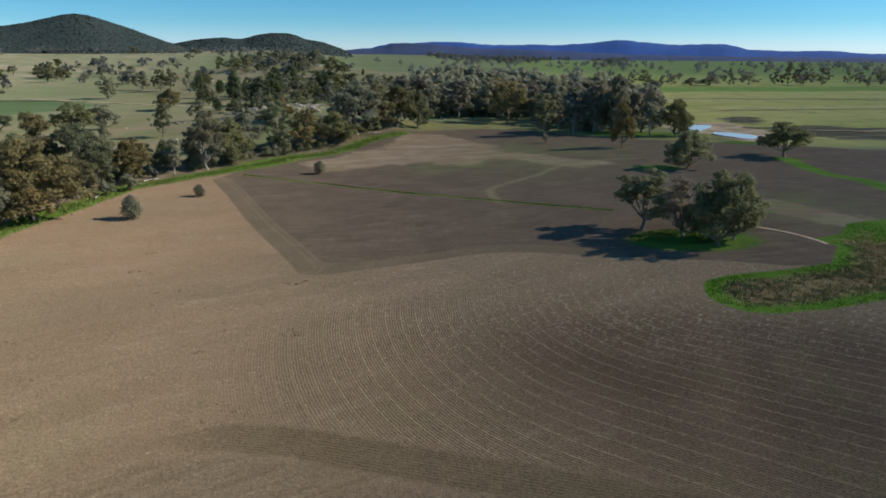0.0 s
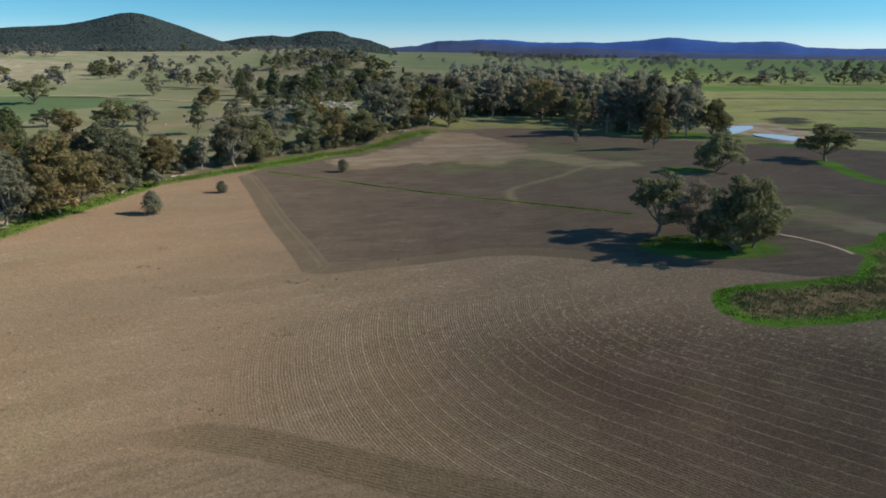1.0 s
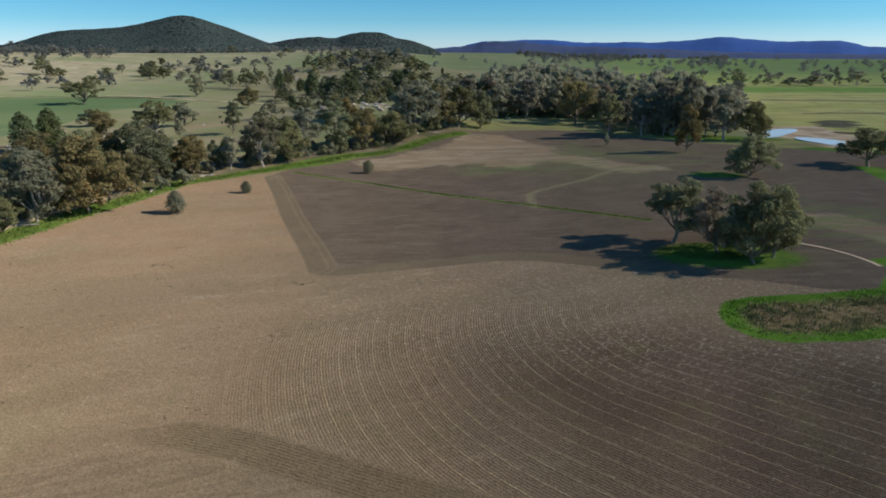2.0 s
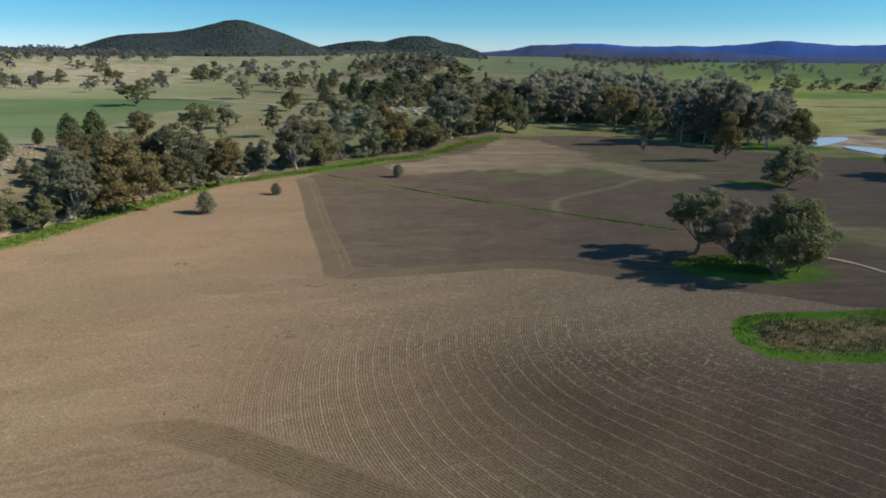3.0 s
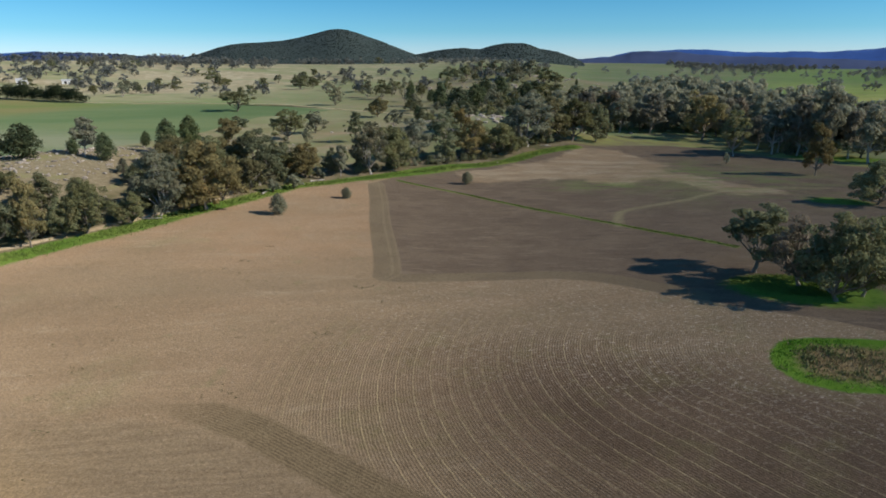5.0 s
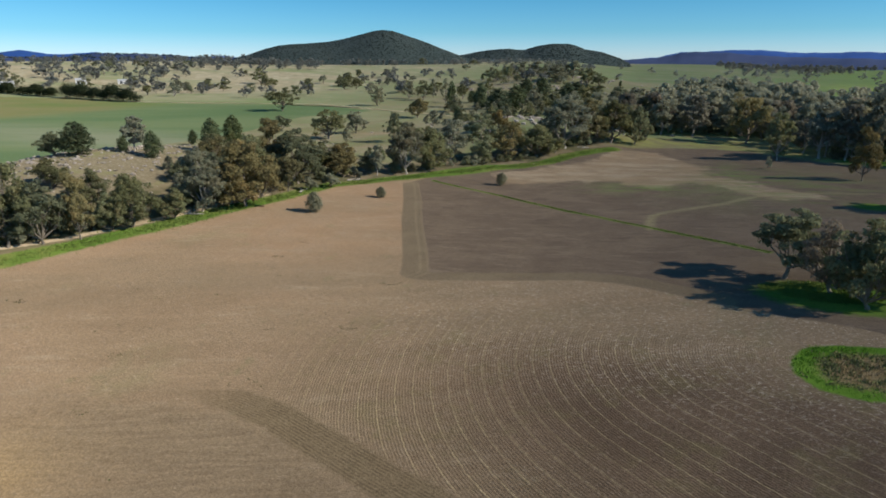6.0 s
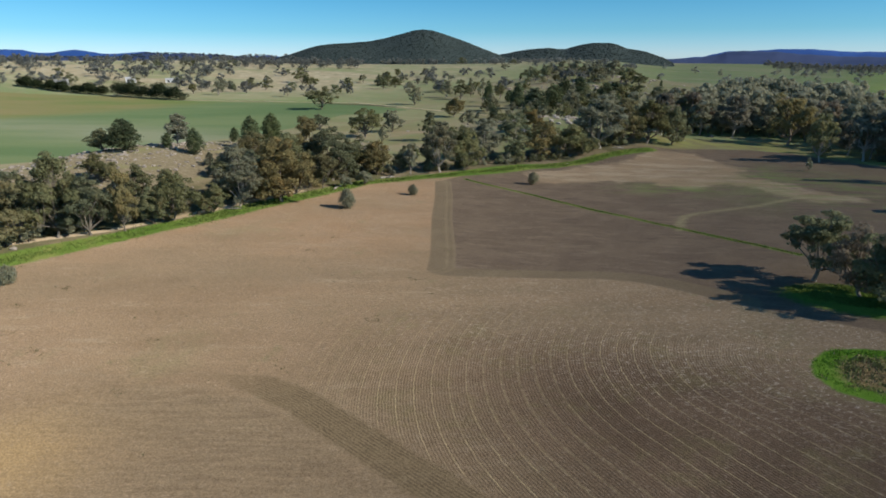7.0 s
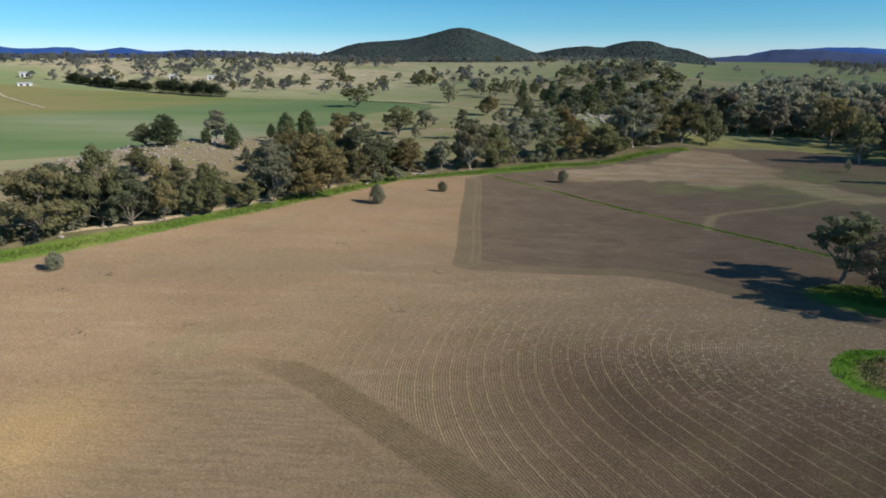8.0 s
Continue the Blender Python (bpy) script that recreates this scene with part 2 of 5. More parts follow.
    tan = g.mix(g.ramp(g.noise(p, 0.022, 5, 0.62, (1.0, 0.35, 1.0), -58), 0.44, 0.66, 0.0, 0.55), tan, (0.205, 0.158, 0.098))
    tan = g.mix(g.ramp(g.noise(p, 0.30, 5, 0.72, (1.0, 0.22, 1.0), -58), 0.54, 0.70, 0.0, 0.55), tan, (0.335, 0.262, 0.172))
    tan = g.mix(g.ramp(g.noise(p, 0.13, 5, 0.75), 0.60, 0.72, 0.0, 0.55), tan, (0.185, 0.168, 0.085))
    wet = g.mix(g.ramp(mid, 0.35, 0.7), (0.112, 0.076, 0.049), (0.162, 0.111, 0.071))
    soil = g.mix(g.math("ADD", g.attr("moist"), g.math("MULTIPLY_ADD", mid, 0.5, -0.25)), tan, wet)
    soil = g.mix(g.math("MULTIPLY", g.attr("red"), g.ramp(streak, 0.3, 0.6, 0.5, 1.0)), soil, g.mix(g.ramp(g.noise(p, 1.3, 5, 0.75, (0.10, 1.0, 1.0), 27), 0.4, 0.6), (0.184, 0.136, 0.084), (0.236, 0.176, 0.108)))
    # yellower patch at the near left
    soil = g.mix(g.math("MULTIPLY", g.attr("yellow_patch"), g.ramp(mid, 0.3, 0.6, 0.5, 1.0)), soil, (0.400, 0.275, 0.125))
    # drill rows: fine furrows and paler wheel rows
    rows = g.math("MULTIPLY_ADD", g.noise(p, 0.9, 4, 0.65), 0.42, g.attr("rows"))
    furrow = g.math("MULTIPLY_ADD", g.math("SINE", g.math("MULTIPLY", rows, 2 * math.pi / 0.37)), 0.5, 0.5)
    pale = g.math("POWER", g.math("MULTIPLY_ADD", g.math("SINE", g.math("MULTIPLY", rows, 2 * math.pi / 2.25)), 0.5, 0.5), 80.0)
    broken = g.ramp(g.noise(p, 0.5, 4, 0.75), 0.36, 0.6, 0.35, 1.0)
    in_rows = g.attr("in_rows")
    ragged = g.ramp(g.noise(p, 1.6, 5, 0.8), 0.38, 0.62, 0.1, 1.0)
    across = g.tree.nodes.new("ShaderNodeCombineXYZ")
    g.put(across.inputs[0], g.math("MULTIPLY", rows, 1.0))
    ragged = g.math("MULTIPLY", ragged, g.ramp(g.noise(across.outputs[0], 0.9, 3), 0.35, 0.65, 0.3, 1.0))
    # grooves drawn darker in the colour as well as lower in the bump
    soil = g.mix(g.math("MULTIPLY", in_rows, g.math("MULTIPLY", g.math("POWER", furrow, 2.0), g.math("MULTIPLY", ragged, g.math("MULTIPLY", g.attr("furrow_depth"), 0.44)))), soil, (0.086, 0.059, 0.036))
    # highlight along the ridges between furrows, painted into the soil colour
    crest = g.math("POWER", g.math("SUBTRACT", 1.0, furrow), 4.0)
    soil = g.mix(g.math("MULTIPLY", in_rows, g.math("MULTIPLY", crest, g.math("MULTIPLY", broken, 0.16))), soil, (0.300, 0.225, 0.135))
    soil = g.mix(g.math("MULTIPLY", in_rows, g.ramp(g.noise(p, 0.16, 5, 0.72), 0.50, 0.68, 0.0, 0.34)), soil, (0.172, 0.150, 0.064))
    soil = g.mix(g.math("MULTIPLY", in_rows, g.math("MULTIPLY", pale, g.math("MULTIPLY", broken, 0.68))), soil, (0.385, 0.305, 0.170))
    soil = g.mix(g.math("MULTIPLY", g.attr("straw"), g.ramp(g.noise(p, 2.6, 3, 0.8), 0.56, 0.68, 0.0, 0.3)), soil, (0.09, 0.066, 0.046))
    # pale straw left on the surface
    straw = g.ramp(g.noise(p, 2.4, 4, 0.85, (0.6, 1.0, 1.0), 25), 0.54, 0.63)
    soil = g.mix(g.math("MULTIPLY", straw, g.math("MULTIPLY_ADD", g.attr("straw"), 0.7, 0.12)), soil, (0.54, 0.46, 0.355))
    along = g.math("MULTIPLY_ADD", g.math("SINE", g.math("MULTIPLY", g.math("MULTIPLY_ADD", g.noise(p, 0.8, 3), 0.25, g.attr("band_lines")), 2 * math.pi / 0.42)), 0.5, 0.5)
    soil = g.mix(g.math("MULTIPLY", zone("band", 0.5), g.attr("band_depth")), soil, g.mix(g.math("MULTIPLY", g.math("POWER", along, 1.6), broken), (0.190, 0.143, 0.082), (0.098, 0.073, 0.042)))
    soil = grainy(soil, 0.72, 1.26)
    c = g.mix(zone("paddock", 0.6), c, soil)
    # tilled ground
    dark = g.mix(g.ramp(g.noise(p, 0.09, 6, 0.68), 0.35, 0.66), (0.137, 0.102, 0.071), (0.168, 0.126, 0.086))
    dark = g.mix(g.ramp(grit, 0.55, 0.75, 0.0, 0.5), dark, (0.09, 0.07, 0.055))
    dark = g.mix(g.ramp(g.noise(p, 0.55, 5, 0.74, (0.22, 1.0, 1), 8), 0.52, 0.64, 0.0, 0.55), dark, (0.215, 0.165, 0.115))
    dark = g.mix(g.ramp(g.noise(p, 0.40, 5, 0.74, (0.20, 1.0, 1), 14), 0.54, 0.66, 0.0, 0.6), dark, (0.098, 0.075, 0.055))
    head = g.mix(g.ramp(mid, 0.4, 0.7), (0.168, 0.129, 0.082), (0.190, 0.147, 0.092))
    dark = g.mix(zone("headland", 0.35, 0.5), dark, head)
    for at in (0.0, 1.6):
        wheel = g.math("ABSOLUTE", g.math("ADD", g.attr("headland_side"), -at))
        dark = g.mix(g.math("MULTIPLY", g.ramp(wheel, 0.1, 0.45, 0.32, 0.0), g.ramp(fine, 0.35, 0.6, 0.4, 1.0)), dark, (0.275, 0.215, 0.130))
    ragged_edge = g.math("MULTIPLY_ADD", g.noise(p, 0.07, 5, 0.66, (1.0, 0.42, 1), 12), 20.0, -9.5)
    ragged_edge = g.math("ADD", ragged_edge, g.math("MULTIPLY_ADD", g.noise(p, 0.30, 5, 0.72, (0.45, 1.0, 1), 12), 12.0, -6.0))
    pale_patch = g.ramp(g.math("ADD", ragged_edge, g.attr("washed")), -1.5, 3.0)
    pale_patch = g.math("MULTIPLY", pale_patch, g.ramp(g.noise(p, 0.16, 5, 0.68, (0.5, 1.0, 1), 14), 0.34, 0.56, 0.6, 0.95))
    dark = g.mix(pale_patch, dark, g.mix(g.ramp(g.noise(p, 0.09, 5, 0.7, (0.45, 1.0, 1), 10), 0.42, 0.62), (0.285, 0.205, 0.125), (0.350, 0.272, 0.178)))
    flush = g.math("MULTIPLY", g.attr("flush"), g.ramp(g.noise(p, 0.16, 5, 0.7, (0.45, 1.3, 1), 6), 0.42, 0.58))
    dark = g.mix(g.math("MULTIPLY", flush, 0.85), dark, (0.150, 0.190, 0.060))
    dark = g.mix(g.math("MULTIPLY", zone("swale", 1.2, 3.2), g.ramp(mid, 0.35, 0.6, 0.5, 0.9)), dark, (0.268, 0.232, 0.125))
    c = g.mix(zone("tilled", 0.25, 0.6), c, grainy(dark, 0.80, 1.20))
    # sappy grass: verge, dividing line, reed bed rim, under the paddock trees
    lush = g.mix(g.ramp(mid, 0.35, 0.65), (0.080, 0.155, 0.022), (0.128, 0.208, 0.032))
    lush = g.mix(g.ramp(fine, 0.5, 0.75), lush, (0.06, 0.12, 0.02))
    dull = g.mix(g.ramp(mid, 0.45, 0.65), (0.138, 0.195, 0.040), (0.225, 0.232, 0.070))
    c = g.mix(zone("verge", 0.8, 2.2), c, g.mix(g.ramp(g.noise(p, 0.06, 3), 0.35, 0.6, 0.1, 0.8), lush, dull))
    c = g.mix(g.math("MULTIPLY", zone("north_edge", 2.0, 4.0), 0.85), c, g.mix(g.ramp(mid, 0.4, 0.6), (0.26, 0.255, 0.085), (0.20, 0.175, 0.085)))
    c = g.mix(g.math("MULTIPLY", zone("grass_line", 0.3, 0.9), 0.9), c, (0.165, 0.205, 0.055))
    c = g.mix(zone("under_trees", 1.5, 4.0), c, lush)
    c = g.mix(zone("reed", 0.4, 0.8), c, g.mix(g.ramp(mid, 0.35, 0.65), (0.088, 0.190, 0.017), (0.140, 0.255, 0.030)))
    c = g.mix(zone("reed_heart", 1.5, 3.0), c, g.mix(g.ramp(fine, 0.4, 0.6), (0.21, 0.155, 0.070), (0.31, 0.23, 0.115)))
    # pond edge
    c = g.mix(zone("sand", 3.0, 4.0), c, g.mix(g.ramp(mid, 0.4, 0.6), (0.62, 0.48, 0.31), (0.42, 0.30, 0.18)))
    g.put(g.bsdf.inputs["Diffuse Roughness"], 1.0)
    relief = g.math("ADD", g.math("MULTIPLY", fine, 0.5), g.math("MULTIPLY", grit, 0.5))
    relief = g.math("ADD", relief, g.math("MULTIPLY", in_rows, g.math("MULTIPLY", furrow, -0.16)))
    g.bump(relief, 0.7, 0.25)
    return g.done(c, 0.95, 0.0, 0.05)


def leaf_material(name, dark, light, tip):
    g = Nodes(name)
    c = g.mix(g.ramp(g.island(), 0.0, 1.0, 0.15, 0.85), dark, light)
    c = g.mix(g.ramp(g.noise(g.own(), 4.0, 2), 0.5, 0.7), c, tip)
    hsv = g.tree.nodes.new("ShaderNodeHueSaturation")
    g.put(hsv.inputs["Hue"], g.math("MULTIPLY_ADD", g.luck(), 0.035, 0.4825))
    g.put(hsv.inputs["Saturation"], g.math("MULTIPLY_ADD", g.luck(), -0.3, 1.12))
    g.put(hsv.inputs["Value"], g.math("MULTIPLY_ADD", g.math("FRACT", g.math("MULTIPLY", g.luck(), 7.31)), 0.5, 0.75))
    g.put(hsv.inputs["Color"], c)
    mat = g.done(hsv.outputs[0], 0.8, 0.0, 0.08)
    through_leaf = g.tree.nodes.new("ShaderNodeBsdfTranslucent")
    g.put(through_leaf.inputs["Color"], hsv.outputs[0])
    both = g.tree.nodes.new("ShaderNodeMixShader")
    both.inputs[0].default_value = 0.45
    g.tree.links.new(g.bsdf.outputs[0], both.inputs[1])
    g.tree.links.new(through_leaf.outputs[0], both.inputs[2])
    g.tree.links.new(both.outputs[0], g.out.inputs[0])
    return mat


def plain_material(name, a, b, scale, rough=0.85, bump=0.5, distance=0.05):
    g = Nodes(name)
    p = g.own()
    n = g.noise(p, scale, 5, 0.6)
    c = g.mix(g.ramp(n, 0.35, 0.65), a, b)
    c = g.mix(g.ramp(g.noise(p, scale * 6, 3), 0.55, 0.75, 0, 0.5), c, tuple(v * 0.6 for v in a))
    g.bump(n, bump, distance)
    return g.done(c, rough)


def island_material(name, a, b, rough=0.9):
    """Colour that varies from piece to piece of a joined mesh."""
    g = Nodes(name)
    c = g.mix(g.island(), a, b)
    c = g.mix(g.ramp(g.noise(g.place(), 0.03, 3), 0.4, 0.65, 0, 0.5), c, tuple(v * 0.7 for v in a))
    return g.done(c, rough)


GROUND = ground_material()
GUM_LEAF = leaf_material("gum_leaf", (0.172, 0.184, 0.092), (0.252, 0.260, 0.134), (0.270, 0.248, 0.124))
GREY_LEAF = leaf_material("grey_gum_leaf", (0.212, 0.216, 0.138), (0.300, 0.300, 0.194), (0.292, 0.264, 0.164))
OCHRE_LEAF = leaf_material("ochre_gum_leaf", (0.222, 0.196, 0.090), (0.308, 0.266, 0.122), (0.322, 0.248, 0.108))
BROWN_LEAF = leaf_material("brownish_gum_leaf", (0.270, 0.246, 0.176), (0.350, 0.314, 0.228), (0.330, 0.274, 0.192))
WOOD_LEAF = leaf_material("woodland_gum_leaf", (0.246, 0.252, 0.174), (0.342, 0.344, 0.240), (0.330, 0.304, 0.204))
# gum leaf made paler and bluer to carry the haze of distance
HAZY_GUM_LEAF = leaf_material("hazy_gum_leaf", (0.195, 0.206, 0.184), (0.272, 0.280, 0.242), (0.245, 0.238, 0.204))
HEDGE_LEAF = leaf_material("hedge_leaf", (0.042, 0.060, 0.028), (0.074, 0.095, 0.046), (0.065, 0.080, 0.040))
PINE_LEAF = leaf_material("cypress_leaf", (0.070, 0.098, 0.046), (0.135, 0.160, 0.078), (0.125, 0.135, 0.062))
BARK = plain_material("gum_bark", (0.15, 0.125, 0.095), (0.30, 0.26, 0.21), 1.4)
PALE_BARK = plain_material("pale_gum_bark", (0.30, 0.26, 0.22), (0.50, 0.46, 0.40), 1.1)
DARK_BARK = plain_material("rough_bark", (0.075, 0.058, 0.045), (0.15, 0.12, 0.095), 2.0)
ROCK = plain_material("lichened_granite", (0.24, 0.205, 0.17), (0.42, 0.37, 0.31), 0.7, 0.9, 0.8, 0.12)
PALE_ROCK = plain_material("bleached_granite", (0.36, 0.325, 0.275), (0.50, 0.46, 0.40), 0.7, 0.9, 0.8, 0.12)
# hill slope and forest greens, their bluish cast painted in for haze
HAZY_HILL_SOIL = plain_material("hazy_wooded_slope", (0.036, 0.052, 0.048), (0.044, 0.060, 0.054), 0.02, 0.95)
HAZY_FOREST_LEAF = island_material("hazy_forest_canopy", (0.038, 0.054, 0.050), (0.047, 0.062, 0.056))
# canopy on the farther rise, tinted bluer for haze
HAZY_RIDGE_LEAF = island_material("hazy_ridge_canopy", (0.034, 0.050, 0.066), (0.044, 0.060, 0.074))
# the blue of aerial haze is put into both ridge colours
FAR_HAZE_RIDGE = plain_material("far_ridge_haze_blue", (0.024, 0.078, 0.262), (0.032, 0.094, 0.310), 0.004, 1.0, 0.0)
NEAR_HAZE_RIDGE = plain_material("near_ridge_haze_blue", (0.032, 0.052, 0.118), (0.046, 0.066, 0.138), 0.004, 1.0, 0.0)


# ---- builders ----
def mesh_of(name, verts, faces, mat, smooth_faces=False):
    me = bpy.data.meshes.new(name)
    verts, faces = np.asarray(verts, np.float32), np.asarray(faces, np.int32)
    k = faces.shape[1]
    me.vertices.add(len(verts)), me.loops.add(faces.size), me.polygons.add(len(faces))
    me.vertices.foreach_set("co", verts.ravel())
    me.loops.foreach_set("vertex_index", faces.ravel())
    me.polygons.foreach_set("loop_start", np.arange(0, faces.size, k, dtype=np.int32))
    me.polygons.foreach_set("use_smooth", np.full(len(faces), smooth_faces))
    me.update(calc_edges=True)
    me.validate()
    me.materials.append(mat)
    return me


def grid_faces(nx, ny):
    i = np.arange(nx * ny).reshape(ny, nx)
    return np.stack([i[:-1, :-1], i[:-1, 1:], i[1:, 1:], i[1:, :-1]], -1).reshape(-1, 4)


def joined(pieces):
    """Verts and faces of many pieces as one."""
    verts, faces, n = [], [], 0
    for v, f in pieces:
        verts.append(v), faces.append(np.asarray(f) + n)
        n += len(v)
    return np.concatenate(verts), np.concatenate(faces)


def triangles(piece):
    """The same piece with its four-sided faces split."""
    v, f = piece
    f = np.asarray(f)
    return v, (np.concatenate([f[:, :3], f[:, [0, 2, 3]]]) if f.shape[1] == 4 else f)


def tube(points, radii, sides=6):
    """A bent, tapered limb."""
    points = np.asarray(points, float)
    ring = np.linspace(0, 2 * math.pi, sides, endpoint=False)
    verts = []
    for n, (p, r) in enumerate(zip(points, radii)):
        way = points[min(n + 1, len(points) - 1)] - points[max(n - 1, 0)]
        way /= np.linalg.norm(way) + 1e-9
        u = np.cross(way, (0.3, 1.0, 0.2))
        u /= np.linalg.norm(u)
        v = np.cross(way, u)
        verts.append(p + r * (np.cos(ring)[:, None] * u + np.sin(ring)[:, None] * v))
    faces = [(a * sides + i, a * sides + (i + 1) % sides, (a + 1) * sides + (i + 1) % sides, (a + 1) * sides + i)
             for a in range(len(points) - 1) for i in range(sides)]
    return np.concatenate(verts), faces


def leaf_cards(rng, centres, radii, count, size, flat=0.72, lift=0.85):
    """Small leaf sprays over lumpy clumps, thickest on top of each."""
    share = radii ** 2 / (radii ** 2).sum()
    pick = rng.choice(len(radii), count, p=share)
    d = rng.normal(size=(count, 3))
    d[:, 2] += lift
    d /= np.linalg.norm(d, axis=1)[:, None]
    r = radii[pick] * rng.uniform(0.4, 1.0, count) ** 0.5 * rng.choice([1.0, 1.0, 1.1, 1.35], count)
    pos = centres[pick] + d * r[:, None] * (1, 1, flat)
    n = d + rng.normal(size=(count, 3)) * 0.32
    n /= np.linalg.norm(n, axis=1)[:, None]
    u = np.cross(n, rng.normal(size=(count, 3)))
    u /= np.linalg.norm(u, axis=1)[:, None]
    v = np.cross(n, u)
    s = size * rng.uniform(0.6, 1.5, count)[:, None]
    tri = np.stack([pos - u * s - v * s * 0.45, pos + u * s * 1.1, pos + v * s * 0.75 - u * s * 0.35], 1).reshape(-1, 3)
    return tri, np.arange(count * 3).reshape(-1, 3)


def gum_parts(seed, spread, base, cards, size, lobes=6, clumps=48, clump_r=0.07, trunk_r=0.024, fork_z=0.16, flat=0.7, twigs=True):
    """A gum tree one unit high: a low fork, a limb to each leafy lobe, and many small clumps with sky between them."""
    rng = np.random.default_rng(seed)
    fork = np.array([rng.normal(0, 0.02), rng.normal(0, 0.02), fork_z * rng.uniform(0.8, 1.2)])
    wood = [tube([(0, 0, -0.03), (0, 0, 0.02), fork * (0.6, 0.6, 0.5), fork], [trunk_r * 1.7, trunk_r * 1.2, trunk_r, trunk_r * 0.95], 7)]
    turn, high = rng.uniform(0, 6.28), 1 - base
    centres, radii = [], []
    for n in range(lobes):
        top = n < max(1, lobes // 3)
        a = turn + n * 2.4 + rng.uniform(-0.4, 0.4)
        out = spread * (rng.uniform(0.05, 0.3) if top else rng.uniform(0.5, 0.72))
        z = base + high * (rng.uniform(0.66, 0.78) if top else rng.uniform(0.22, 0.58))
        lobe = np.array([math.cos(a) * out, math.sin(a) * out, z])
        size_n = rng.uniform(0.8, 1.2)
        wide, tall = spread * 0.42 * size_n, high * 0.23 * size_n
        heel = np.array([lobe[0] * 0.8, lobe[1] * 0.8, max(fork[2] + 0.05, lobe[2] - tall * 0.9)])
        bend = fork + (heel - fork) * 0.5 + rng.normal(0, 0.02, 3)
        wood.append(tube([fork, bend, heel], [trunk_r * 0.72, trunk_r * 0.5, trunk_r * 0.34], 6))
        for _ in range(max(3, int(clumps / lobes * size_n))):
            d = rng.normal(size=3)
            d[2] += 0.15
            d /= np.linalg.norm(d)
            c = lobe + d * rng.uniform(0.5, 1.08) * (wide, wide, tall)
            r = clump_r * rng.uniform(0.55, 1.45)
            c[2] = min(max(c[2], base * 0.75 + r * 0.4), 1.0 - r * 0.6)
            if twigs:
                wood.append(tube([heel, (heel + c) / 2 + rng.normal(0, 0.012, 3), c], [trunk_r * 0.28, trunk_r * 0.17, trunk_r * 0.06], 4))
            centres.append(c), radii.append(r)
            for _ in range(2):
                e = rng.normal(size=3)
                e /= np.linalg.norm(e)
                centres.append(c + e * r * (1.1, 1.1, 0.7)), radii.append(r * rng.uniform(0.35, 0.6))
    return joined(wood), leaf_cards(rng, np.array(centres), np.array(radii), cards, size, flat, 0.6)


def pine_parts(seed, cards, size, fat=0.3):
    """A cypress pine one unit high: straight trunk, close ovoid crown with ragged tiers."""
    rng = np.random.default_rng(seed)
    wood = [tube([(0, 0, -0.02), (0, 0, 0.5), (0, 0, 0.95)], [0.03, 0.02, 0.005], 6)]
    centres, radii = [], []
    for n in range(16):
        h = 0.08 + 0.84 * n / 15
        w = fat * min(1, (h + 0.16) / 0.40) * (1 - max(0, (h - 0.34) / 0.72) ** 1.7)
        a = n * 2.4 + rng.uniform(-0.4, 0.4)
        c = np.array([math.cos(a) * w * 0.55, math.sin(a) * w * 0.55, h])
        wood.append(tube([(0, 0, h - 0.05), c], [0.009, 0.003], 4))
        centres.append(c), radii.append(max(0.05, w * rng.uniform(0.5, 0.75)))
    return joined(wood), leaf_cards(rng, np.array(centres), np.array(radii), cards, size, 1.0)


TREE_MESH, TREE_WIDE = {}, {}
WOOD_PARTS = [gum_parts(84 + n, 0.34 + 0.03 * n, 0.10, 1200, 0.045, 7, 34, 0.085, 0.018, 0.12, 0.8, False) for n in range(4)]
FAR_PARTS = [gum_parts(80 + n, 0.50 + 0.05 * n, 0.14, 300, 0.078, 5, 16, 0.12, 0.022, 0.12, 0.7, False) for n in range(4)]


def tree_kind(kind, n, parts, leaf, bark):
    (wv, wf), (lv, lf) = parts
    TREE_MESH[kind, n] = (mesh_of("trunk", wv, wf, bark, True), mesh_of("crown", lv, lf, leaf))
    TREE_WIDE[kind, n] = 2 * np.percentile(np.hypot(lv[:, 0], lv[:, 1]), 96)


